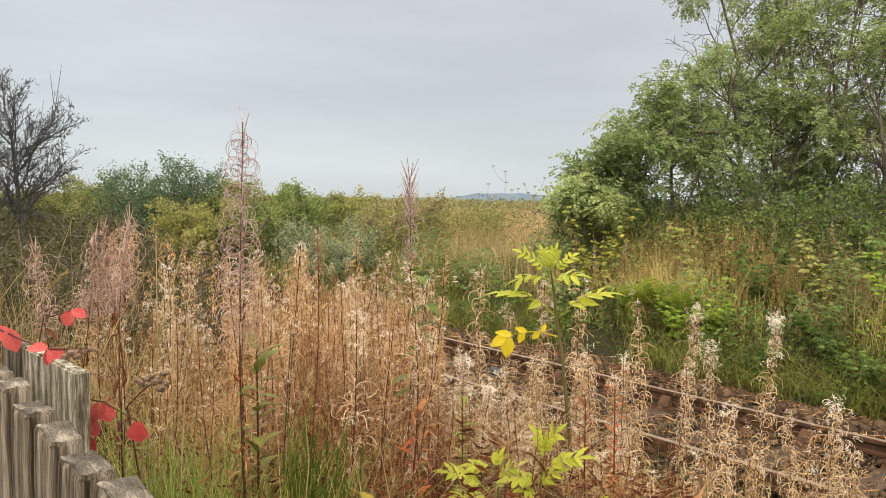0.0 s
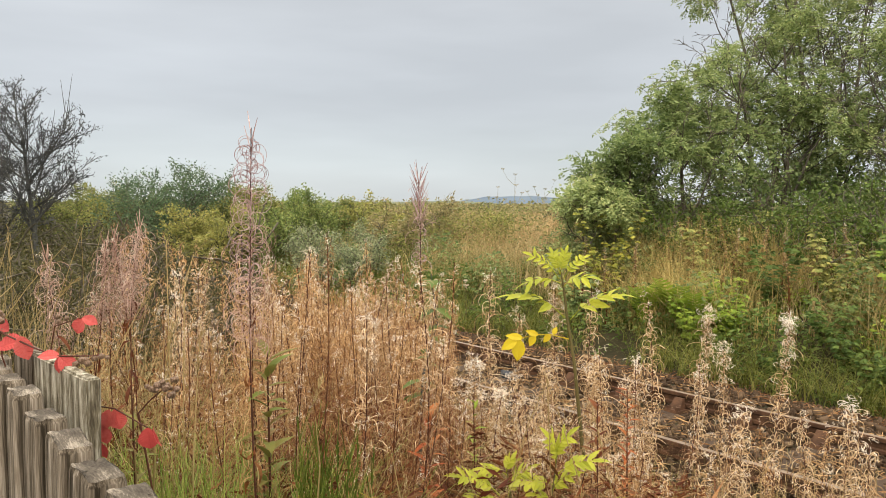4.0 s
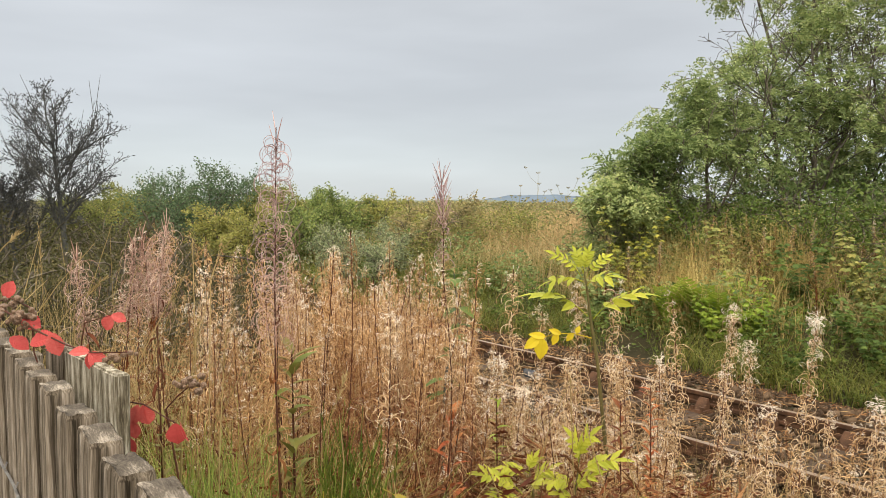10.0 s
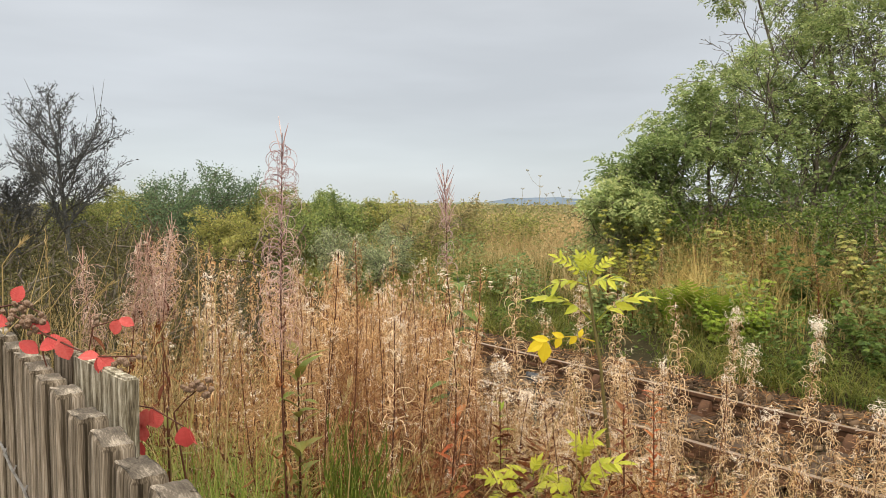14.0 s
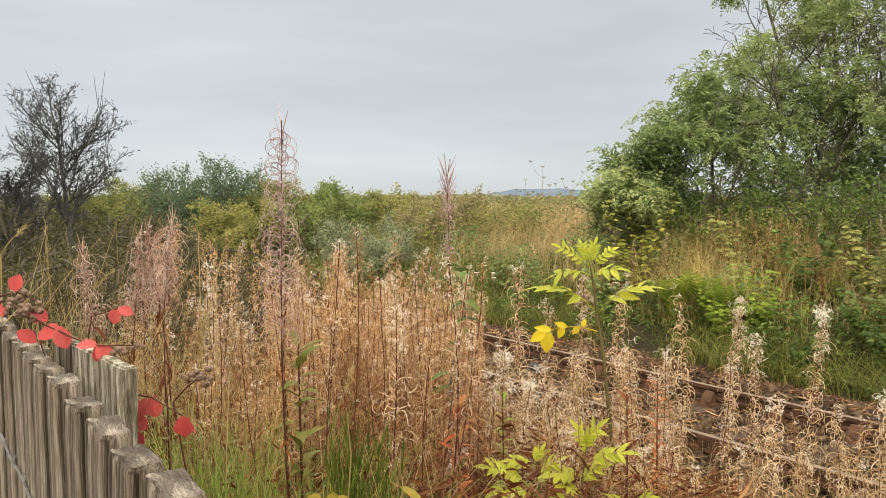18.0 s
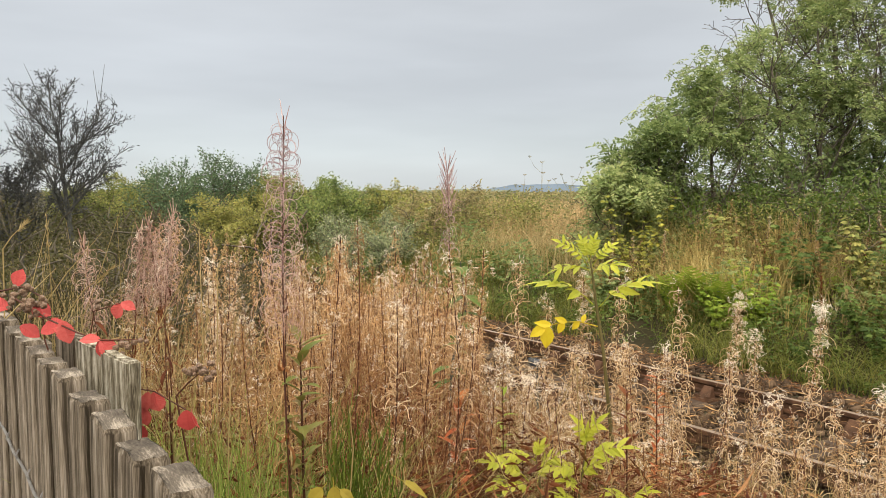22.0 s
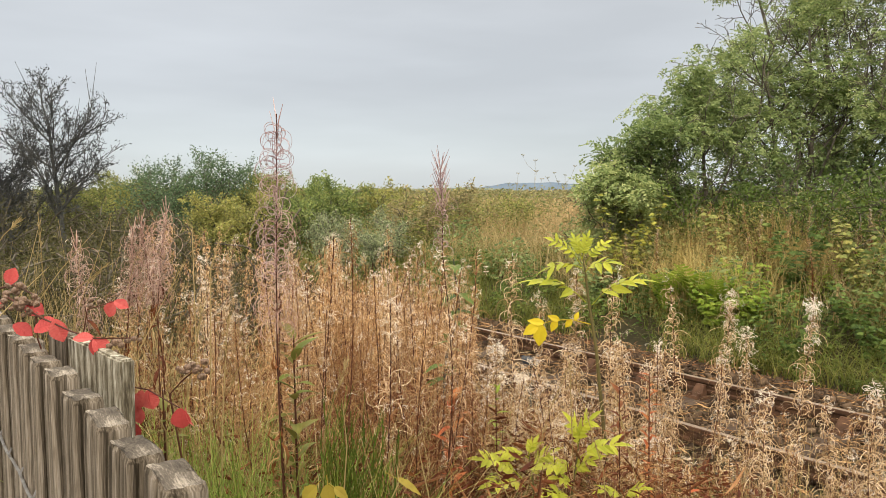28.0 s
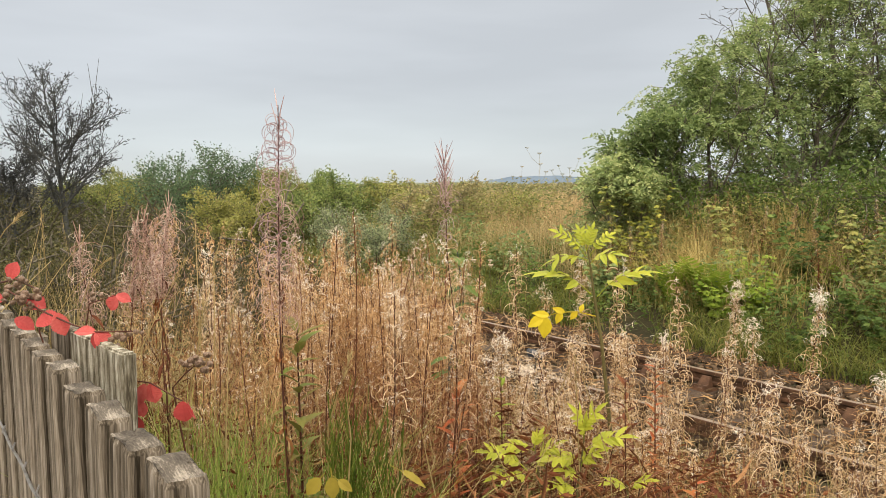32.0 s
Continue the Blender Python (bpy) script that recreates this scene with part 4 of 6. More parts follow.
def ash_tree(label, at, height, radius, seed, stems=1, per=7, lean=(0, 0), size=0.075, mat=None, cfg=ASH, total=0.26, cut=-0.12):
    rng = np.random.default_rng(seed)
    ob = thing("ash_tree", label, "tree", at, "trees beyond the line")
    g, tips = Geo(), []
    for k in range(stems):
        a = k * 2.1 + 0.4
        sp = 0.0 if stems == 1 else 0.22
        grow(rng, (0.18 * math.cos(a) * (stems > 1), 0.18 * math.sin(a) * (stems > 1), -0.1), (math.cos(a) * sp + lean[0], math.sin(a) * sp + lean[1], 1), height * (1 - 0.14 * k) * 0.8, radius, 4, cfg, g, tips)
    part("trunk", g.mesh("trunk", M_BARK), ob, "grey forking trunk and limbs")
    # leaf comes in sprays with gaps between
    tips = [q for q in tips if noise.noise(Vector(q[0][-1]) * 0.85 + Vector((seed * 3.7, 0, 0))) > cut]
    pos, way = tip_spots(rng, tips, per, 0.08)
    v, f = pinnate(rng, pos, way, rng.uniform(0.75, 1.25, len(pos)) * total, 4, size)
    part("crown", array_mesh("crown", v, f, mat or M_ASH), ob, "loose crown of feathery green leaves")
    return ob


ash_tree("large many-limbed ash tree with a loose green crown", (16.75, 8.2, 0.55), 10.8, 0.07, 1, 3, 9, size=0.075, total=0.27, cut=0.04, cfg=TALL_ASH)
ash_tree("large ash tree with an open crown beyond the line", (18.79, 4.68, 0.55), 11.0, 0.065, 2, 3, 8, size=0.075, total=0.27, cut=0.16, cfg=TALL_ASH)
ash_tree("younger ash tree with pale green leaves", (13.65, 8.98, 0.6), 5.0, 0.06, 3, 2, 8, size=0.07, cut=-0.02, cfg=YOUNG_ASH)
ash_tree("younger ash tree at the thicket's edge", (12.68, 9.62, 0.55), 3.7, 0.045, 4, 2, 6, size=0.075, cut=-0.2, cfg=YOUNG_ASH)
ash_tree("younger ash tree with pale green leaves", (14.92, 8.03, 0.6), 6.0, 0.07, 5, 2, 9, size=0.07, cut=-0.02, cfg=YOUNG_ASH)
ash_tree("slender young ash tree at the thicket's edge", (12.45, 9.85, 0.5), 3.4, 0.04, 12, 2, 4, size=0.07, cut=-0.3, cfg=YOUNG_ASH)
ash_tree("low ash sapling clump at the thicket's edge", (11.69, 9.86, 0.4), 2.9, 0.03, 6, 3, 4, size=0.075, cut=-0.3, cfg=YOUNG_ASH)
ash_tree("bushy ash tree in the thicket", (15.63, 5.80, 0.55), 5.4, 0.07, 7, 3, 4, size=0.066, cut=0.12)
ash_tree("bushy ash tree in the thicket", (15.35, 3.61, 0.55), 5.0, 0.07, 8, 3, 4, size=0.066, cut=0.12)

BUSH = dict(seg=(4, 4, 4, 3), wander=(0.15, 0.2, 0.25, 0.25), rise=(0.05, 0.05, 0.04, 0.02), kids=(9, 7, 6), spread=(0.9, 0.85, 0.8), short=(0.65, 0.6, 0.5), thin=0.006)
BUSH["from"] = (0.1, 0.1, 0.1)


def bush(label, at, height, seed, stems=4, per=6, leaf=0.09, mat=None, wide=0.55, category="bush", name="bush", group="bushes beyond the line"):
    rng = np.random.default_rng(seed)
    ob = thing(name, label, category, at, group)
    g, tips = Geo(), []
    for k in range(stems):
        a = k * 6.28 / stems + rng.uniform(0, 0.6)
        grow(rng, (0.3 * math.cos(a), 0.3 * math.sin(a), -0.1), (math.cos(a) * wide, math.sin(a) * wide, 1), height * 0.72 * rng.uniform(0.8, 1.1), 0.035, 3, BUSH, g, tips)
    part("branchwork", g.mesh("branchwork", M_BARK), ob, "thin grey-brown branches")
    pos, way = tip_spots(rng, tips, per * 4, 0.09 * height / 3)
    L = leaf * rng.uniform(0.7, 1.3, len(pos))
    v, f = leaf_arrays(pos, way, rng.normal(0, 1, pos.shape), L, L * 0.5)
    part("foliage", array_mesh("foliage", v, f, mat or M_BUSH), ob, "dense small leaves")
    return ob


bush("rounded dark green bush beyond the line", (9.1, 26.7, 0.4), 3.3, 41, 7, 12, 0.085, M_ELDER, 0.7)
bush("yellow-green bush beyond the line", (12.0, 26.0, 0.4), 2.7, 42, 7, 12, 0.085, None, 0.9)
bush("yellow-green bush beyond the line", (8.9, 30.5, 0.3), 2.7, 43, 7, 12, 0.085, None, 0.9)
bush("yellow-green bush beyond the line", (7.4, 34.0, 0.3), 2.8, 48, 7, 12, 0.09, None, 1.0)
bush("bright green bush beyond the line", (11.6, 21.5, 0.4), 2.4, 44, 6, 12, 0.08, M_BRIGHT, 0.8)
bush("yellow-green bush beyond the line", (9.5, 23.4, 0.2), 2.2, 69, 7, 12, 0.08, None, 0.9)
bush("grey-green willow scrub beyond the line", (9.75, 16.4, 0.0), 1.7, 68, 6, 8, 0.06, M_GREYGREEN, 0.7)
bush("low olive scrub beyond the line", (13.2, 20.5, 0.45), 2.0, 45, 6, 8, 0.08, None, 0.9)
bush("low olive scrub beyond the line", (12.6, 17.2, 0.45), 1.9, 46, 6, 8, 0.075, M_SCRUB, 0.9)
bush("grey-green scrub beyond the line", (14.6, 17.6, 0.5), 1.8, 49, 6, 8, 0.075, None, 0.9)
bush("leafy undergrowth at the foot of the trees", (13.6, 7.4, 0.5), 2.2, 51, 6, 5, 0.075, M_NETTLE, 0.8)
bush("leafy undergrowth at the foot of the trees", (13.8, 5.2, 0.5), 2.2, 52, 6, 5, 0.075, M_NETTLE, 0.8)
bush("leafy undergrowth at the foot of the trees", (13.0, 9.0, 0.5), 1.9, 53, 6, 5, 0.075, M_NETTLE, 0.8)
bush("leafy undergrowth at the foot of the trees", (13.4, 3.0, 0.5), 2.2, 54, 6, 5, 0.075, M_NETTLE, 0.8)
bush("leafy undergrowth at the foot of the trees", (15.5, 10.2, 0.5), 2.3, 55, 6, 5, 0.075, M_NETTLE, 0.8)
bush("leafy undergrowth at the foot of the trees", (16.4, 6.2, 0.5), 2.5, 60, 7, 5, 0.09, M_ASH, 0.8)
bush("leafy undergrowth at the foot of the trees", (15.0, 8.0, 0.5), 2.6, 61, 6, 6, 0.09, M_ASH, 0.8)
bush("leafy undergrowth at the foot of the trees", (16.6, 4.2, 0.5), 2.5, 70, 7, 5, 0.09, M_ASH, 0.8)
bush("dark hedge bush behind the broom", (3.4, 13.0, -0.3), 2.1, 56, 6, 6, 0.08, M_HEDGE, 0.9, group="bushes by the fence")
bush("dark hedge bush behind the broom", (1.6, 11.5, 0.2), 1.9, 57, 6, 6, 0.08, M_HEDGE, 0.9, group="bushes by the fence")
bush("dark hedge bush behind the broom", (1.75, 9.6, 0.2), 2.0, 65, 6, 18, 0.032, M_HEDGE, 0.9, group="bushes by the fence")
bush("dark hedge bush behind the broom", (1.3, 9.2, 0.3), 1.9, 66, 6, 18, 0.032, M_HEDGE, 0.9, group="bushes by the fence")
bush("dark hedge bush under the broom", (1.0, 8.6, 0.4), 1.5, 58, 6, 18, 0.032, M_HEDGE, 0.8, group="bushes by the fence")
bush("dark hedge bush under the broom", (2.3, 9.4, 0.0), 1.7, 59, 6, 18, 0.032, M_HEDGE, 0.8, group="bushes by the fence")

bush("dark tangled hedge bush round the broom's foot", (0.98, 5.75, 0.42), 1.7, 62, 6, 24, 0.022, M_HEDGE, 0.8, group="bushes by the fence")
bush("dark tangled hedge bush round the broom's foot", (1.5, 6.2, 0.35), 1.75, 63, 6, 24, 0.022, M_HEDGE, 0.8, group="bushes by the fence")
bush("dark tangled hedge bush round the broom's foot", (0.7, 6.2, 0.42), 1.8, 67, 6, 24, 0.022, M_HEDGE, 0.8, group="bushes by the fence")
bush("dark tangled hedge bush round the broom's foot", (1.22, 6.1, 0.4), 1.75, 64, 6, 24, 0.022, M_HEDGE, 0.8, group="bushes by the fence")

# broom with black pods beside the fence's far end
rng = np.random.default_rng(64)
broom = thing("broom_bush", "tall dark broom bush hung with black pods", "bush", (1.36, 6.95, gz(1.36, 6.95)))
g, tips = Geo(), []
BROOM = dict(seg=(6, 6, 4, 3), wander=(0.03, 0.1, 0.14, 0.12), rise=(0.05, 0.08, 0.1, 0.13), kids=(14, 11, 7), spread=(0.95, 0.65, 0.55), short=(0.31, 0.46, 0.42), thin=0.0022)
BROOM["from"] = (0.6, 0.12, 0.1)
for x, y, dx, dy, h in ((0, 0, -0.03, 0, 2.1), (-0.85, 0.3, -0.06, 0.05, 2.05), (-0.25, 0.6, -0.1, 0.1, 1.7)):
    grow(rng, (x, y, -0.05), (dx, dy, 1), h, 0.036, 4, BROOM, g, tips)
for k in range(60):
    pts, d = tips[int(rng.integers(0, len(tips)))]
    if pts[-1][2] > 1.75:
        e = np.array(pts[-1])
        w = unit(np.array((d[0] * 0.5 + rng.normal(0, 0.12), d[1] * 0.5 + rng.normal(0, 0.12), 1.0))) * rng.uniform(0.15, 0.36)
        g.tube([e, e + w * 0.5, e + w], [0.003, 0.0024, 0.0014], 3)
part("branchwork", g.mesh("branchwork", M_DARKTWIG), broom, "dark whippy branches")
pos, way = tip_spots(rng, tips, 4, 0.015)
L = rng.uniform(0.02, 0.036, len(pos))
part("seed_pod", array_mesh("seed_pod", *leaf_arrays(pos, way, rng.normal(0, 1, pos.shape), L, L * 0.3), M_POD), broom, "small black seed pods", kind="stuff")


# ---- ground cover (too thick to count) ----
def stuff(name, label, arrays, mat, category="grass"):
    return tagged(new(name, array_mesh(name, *arrays, mat)), label, category, kind="stuff")


def spots(rng, n, x0, x1, y0, y1, edge=1.0):
    x, y = rng.uniform(x0, x1, n), rng.uniform(y0, y1, n)
    keep = noise_field(x, y, edge) > rng.uniform(0.0, 0.75, n)
    return x[keep], y[keep]


def noise_field(x, y, s=1.0):
    return 0.5 + 0.28 * np.sin(x * 1.9 * s + 1.3 * np.sin(y * 1.1 * s)) + 0.28 * np.sin(y * 2.3 * s + 1.7 * np.sin(x * 0.9 * s + 1))


def on_ground(x, y):
    return np.stack([x, y, ground(x, y) - 0.02], 1)


rng = np.random.default_rng(91)
x, y = spots(rng, 42000, 9.0, 12.0, -1, 26, 0.9)
stuff("bank_grass", "long green grass on the bank beyond the line", blade_arrays(on_ground(x, y), rng.uniform(0.28, 0.8, len(x)), 0.013, rng.uniform(0.4, 1.8, len(x)), rng, 4), M_GRASS)
x, y = spots(rng, 16000, 10.5, 14, -1, 34, 0.6)
stuff("dry_bank_grass", "tall straw-coloured grass at the top of the bank", blade_arrays(on_ground(x, y), rng.uniform(0.3, 1.2, len(x)), 0.015, rng.uniform(0.1, 1.0, len(x)), rng), M_STRAW)
r, a = 14 + 60 * rng.uniform(0, 1, 60000) ** 1.6, np.radians(rng.uniform(8, 60, 60000))
x, y = r * np.sin(a), r * np.cos(a)
k = x > 13
x, y, r = x[k], y[k], r[k]
stuff("field_grass", "rough yellow field grass reaching towards the skyline", blade_arrays(on_ground(x, y), rng.uniform(0.35, 1.0, len(x)) + 0.25 * noise_field(x, y, 0.5), 0.01 + r * 0.0006, rng.uniform(0.05, 0.7, len(x)), rng, 2), M_FIELD)


def leafy(name, label, n, x0, x1, y0, y1, tall, size, mat, seed, s=0.7, cut=0.4):
    """A bank of weeds: humps of leaves, most of them near the top of the growth."""
    rng = np.random.default_rng(seed)
    x, y = rng.uniform(x0, x1, n), rng.uniform(y0, y1, n)
    hump = noise_field(x + seed, y - seed, s)
    k = hump > cut
    x, y, hump = x[k], y[k], hump[k]
    h = tall * np.clip((hump - cut) * 2.2, 0.15, 1.1) * np.sqrt(rng.uniform(0.02, 1, len(x)))
    p = on_ground(x, y) + np.stack([0 * x, 0 * x, h], 1)
    L = size * rng.uniform(0.55, 1.35, len(x))
    stuff(name, label, leaf_arrays(p, rand_dirs(rng, len(x), -0.45, 0.4), rng.normal(0, 0.5, p.shape) + np.array((0.3, 0.3, 0)), L, L * 0.45), mat, "weeds")


x, y = rng.uniform(10.2, 12.8, 14000), rng.uniform(1.5, 9.8, 14000)
k = noise_field(x, y, 1.4) * np.where(y > 6.4, 1.6, 0.72) > rng.uniform(0.4, 0.9, len(x))
x, y = x[k], y[k]
stuff("dry_tussocks", "tall rust and straw tussocks on the bank before the trees", blade_arrays(on_ground(x, y), rng.uniform(0.5, 1.45, len(x)), 0.013, rng.uniform(0.1, 0.9, len(x)), rng), M_GOLD)
leafy("nettle_bank", "dark green nettles along the foot of the bank", 18000, 9.1, 11.4, 0, 24, 0.75, 0.09, M_NETTLE, 3, 1.1, 0.52)
leafy("bramble_bank", "brambles and mixed leaves high on the bank", 36000, 10.6, 14.2, 0, 20, 1.15, 0.075, M_BUSH, 7, 0.7, 0.42)
leafy("dark_weeds", "dark leafy weeds on the bank", 18000, 10.0, 13.5, 0, 20, 0.9, 0.095, M_ASH, 11, 1.1, 0.45)
leafy("lime_weeds", "bright lime-green young leaves on the bank", 5000, 10.0, 12.2, 2, 7.5, 0.95, 0.07, M_LIME, 5, 1.2, 0.68)
r, a = 15 + 130 * rng.uniform(0, 1, 90000) ** 2.2, np.radians(rng.uniform(5, 62, 90000))
x, y = r * np.sin(a), r * np.cos(a)
k = (x > 13) & (noise_field(x, y, 0.35) > rng.uniform(0.2, 0.9, len(x)))
x, y, r = x[k], y[k], r[k]
p_ = on_ground(x, y) + np.stack([0 * x, 0 * x, rng.uniform(0.45, 1.45, len(x))], 1)
L = (0.05 + r * 0.0024) * rng.uniform(0.6, 1.3, len(x))
stuff("field_scrub", "brown and olive tall weeds across the field", leaf_arrays(p_, rand_dirs(rng, len(x), -0.3, 0.6), rng.normal(0, 1, p_.shape), L, L * 0.5), M_SCRUB, "weeds")
x, y = spots(rng, 16000, 0.45, 4.2, 0.5, 14, 1.3)
stuff("verge_grass", "thin green grass among the dead stems", blade_arrays(on_ground(x, y), rng.uniform(0.3, 0.8, len(x)), 0.006, rng.uniform(0.1, 0.7, len(x)), rng), M_GRASS)
x, y = rng.uniform(0.42, 1.2, 2600), rng.uniform(1.5, 3.4, 2600)
k = (y > 1.9) | (x < 0.8)
x, y = x[k], y[k]
stuff("fence_grass", "tall fresh green grass beside the fence", blade_arrays(on_ground(x, y), rng.uniform(0.4, 0.85, len(x)), 0.005, rng.uniform(0.1, 0.9, len(x)), rng, 5), M_FRESH)
x, y = rng.uniform(0.48, 0.95, 1500), rng.uniform(1.5, 2.4, 1500)
stuff("fence_turf", "thick green grass at the foot of the fence", blade_arrays(on_ground(x, y), rng.uniform(0.5, 0.98, len(x)), 0.0062, rng.uniform(0.1, 0.8, len(x)), rng, 6), M_FRESH)
x, y = rng.uniform(0.75, 1.6, 2300), rng.uniform(1.75, 4.2, 2300)
stuff("tangled_straw", "tangle of arching dry grass beside the fence", blade_arrays(on_ground(x, y), rng.uniform(0.6, 1.3, len(x)), 0.0036, rng.uniform(0.3, 1.9, len(x)), rng, 7), M_STRAW)
x, y = spots(rng, 9000, 0.4, 4.2, 0.6, 14, 1.1)
stuff("dead_grass", "dry straw grass among the dead stems", blade_arrays(on_ground(x, y), rng.uniform(0.4, 1.1, len(x)), 0.004, rng.uniform(0.1, 0.8, len(x)), rng, 4), M_STRAW)
x, y = rng.uniform(0.5, 1.35, 1700), rng.uniform(3.4, 6.2, 1700)
stuff("tall_dead_grass", "tall arching straw grass beside the far fence", blade_arrays(on_ground(x, y), rng.uniform(0.7, 1.35, len(x)), 0.005, rng.uniform(0.1, 0.9, len(x)), rng, 5), M_STRAW)
# rust leaves and broken stalks heaped between the stems
n = 30000
x, y = rng.uniform(0.75, 4.1, n), rng.uniform(1.2, 7.0, n)
p_ = on_ground(x, y) + np.stack([0 * x, 0 * x, 0.7 * rng.uniform(0, 1, n) ** 1.3], 1)
L = rng.uniform(0.03, 0.075, n)
stuff("leaf_litter", "heap of dead rust-brown leaves between the stems", leaf_arrays(p_, rand_dirs(rng, n, -0.6, 0.6), rng.normal(0, 1, p_.shape), L, L * 0.25), M_DRYLEAF, "litter")
n = 2200
x, y = rng.uniform(8.3, 9.2, n), rng.uniform(1.0, 14.0, n)
p_ = on_ground(x, y) + np.array((0, 0, 0.04))
L = rng.uniform(0.05, 0.16, n)
stuff("straw_litter", "dry straw strewn along the ballast's edge", leaf_arrays(p_, rand_dirs(rng, n, -0.08, 0.3), rng.normal(0, 1, p_.shape), L, 0.006), M_RUSTPOD, "litter")
n = 9000
x, y = rng.uniform(0.9, 4.1, n), rng.uniform(1.2, 6.0, n)
p_ = on_ground(x, y) + np.stack([0 * x, 0 * x, 0.65 * rng.uniform(0, 1, n)], 1)
L = rng.uniform(0.05, 0.2, n)
stuff("broken_stalks", "broken tan stalks caught between the stems", leaf_arrays(p_, rand_dirs(rng, n, -0.5, 0.9), rng.normal(0, 1, p_.shape), L, 0.005), M_RUSTPOD, "litter")
n = 3600
x, y = rng.uniform(4.1, 8.2, n), rng.uniform(0.6, 12.0, n)
p_ = on_ground(x, y) + np.stack([0 * x, 0 * x, rng.uniform(0.03, 0.07, n)], 1)
L = rng.uniform(0.04, 0.2, n)
stuff("track_litter", "brown stalks and leaf scraps strewn over the ballast", leaf_arrays(p_, rand_dirs(rng, n, -0.08, 0.2), rng.normal(0, 1, p_.shape), L, 0.009), M_CURL, "litter")

# ---- single plants close to the fence ----


def blade_leaf(g, base, way, normal, length, width, droop=0.15, fold=0.2, teeth=0.12, n=7, k=0):
    """A toothed, folded, drooping leaf blade with a midrib."""
    base, way, normal = np.asarray(base, float), unit(np.asarray(way, float)), np.asarray(normal, float)
    side = unit(np.cross(way, normal))
    nrm = np.cross(side, way)
    v, f = [], []
    for i in range(n + 1):
        s = i / n
        c = base + way * length * s - nrm * length * droop * s * s
        w = width / 2 * (math.sin(math.pi * min(1, s * 0.94 + 0.04) ** 0.8)) * (1 + (teeth if i % 2 else -teeth))
        v += [c - side * w + nrm * w * fold, c, c + side * w + nrm * w * fold]
    for i in range(n):
        a = 3 * i
        f += [(a, a + 1, a + 4, a + 3), (a + 1, a + 2, a + 5, a + 4)]
    g.add(v, f, k)


def feather_leaf(start, end, pairs, size, seed, mat, parent, tilt=(0, 0, 1), droop=0.15):
    """One feather-shaped leaf: a stalk with paired leaflets and one at the end."""
    rng = np.random.default_rng(seed)
    g = Geo()
    a, b = np.array(start, float), np.array(end, float)
    ln = np.linalg.norm(b - a)
    ax = (b - a) / ln
    nrm = unit(np.array(tilt, float) - ax * np.dot(tilt, ax))
    side = np.cross(ax, nrm)
    c = lambda s: a + (b - a) * s + nrm * ln * 0.16 * math.sin(math.pi * s)
    g.tube([c(s) for s in np.linspace(0, 0.85, 6)], np.linspace(0.0026, 0.001, 6), 4)
    leaf = part("leaf", g.mesh("leaf_stalk", mat), parent)
    for i in range(pairs):
        s = 0.28 + 0.5 * i / max(1, pairs - 1)
        for sg in (-1, 1):
            w = side * sg + ax * rng.uniform(0.5, 0.9) + nrm * rng.normal(0.05, 0.2)
            g = Geo()
            blade_leaf(g, c(s), w, nrm + rng.normal(0, 0.25, 3), size * rng.uniform(0.75, 1.05) * (0.8 + 0.5 * s), size * 0.4, droop, rng.uniform(0.1, 0.4))
            part("leaflet", g.mesh("leaflet", mat), leaf)
    g = Geo()
    blade_leaf(g, c(0.84), ax - nrm * 0.2, nrm + rng.normal(0, 0.2, 3), size * 1.2, size * 0.42, droop)
    part("leaflet", g.mesh("leaflet", mat), leaf)
    return leaf


# tall ash sapling
sap = thing("ash_sapling", "tall ash sapling with yellow-green feathery leaves among dead stems", "sapling", group="ash saplings")
g = Geo()
g.tube([(2.83, 2.32, gz(2.83, 2.32)), (2.75, 2.38, 0.56), (2.73, 2.39, 0.86), (2.7, 2.42, 1.26), (2.67, 2.44, 1.47), (2.65, 2.45, 1.63), (2.64, 2.46, 1.7)], [0.0125, 0.0112, 0.01, 0.0082, 0.0066, 0.0048, 0.003], 7)
part("stem", g.mesh("stem", M_GREENSTEM), sap, "olive-green upright stem")
for k, (s, e, pr, sz, tl) in enumerate((
        ((2.64, 2.46, 1.68), (2.62, 2.5, 1.79), 6, 0.036, (-0.65, -0.6, 0.4)),
        ((2.64, 2.46, 1.68), (2.65, 2.43, 1.8), 6, 0.036, (-0.65, -0.6, 0.4)),
        ((2.63, 2.46, 1.66), (2.49, 2.54, 1.78), 5, 0.042, (-0.5, -0.45, 0.7)),
        ((2.65, 2.45, 1.66), (2.75, 2.4, 1.76), 5, 0.04, (-0.5, -0.45, 0.7)),
        ((2.64, 2.46, 1.64), (2.52, 2.57, 1.63), 3, 0.075, (-0.2, -0.15, 1)),
        ((2.65, 2.45, 1.62), (2.68, 2.32, 1.67), 3, 0.075, (-0.2, -0.15, 1)),
        ((2.66, 2.45, 1.48), (2.46, 2.63, 1.57), 4, 0.095, (-0.12, -0.1, 1)),
        ((2.68, 2.43, 1.47), (2.84, 2.26, 1.58), 4, 0.095, (-0.12, -0.1, 1)))):
    feather_leaf(s, e, pr, sz, 400 + k, M_ASHY, sap, tl, 0.3)
g = Geo()
g.tube([(2.67, 2.43, 1.38), (2.61, 2.49, 1.4), (2.55, 2.55, 1.395), (2.5, 2.6, 1.37)], [0.0028, 0.0024, 0.002, 0.0014], 5)
yellow = part("leaf", g.mesh("leaf_stalk", M_YELLEAF), sap, "clear yellow drooping leaf")
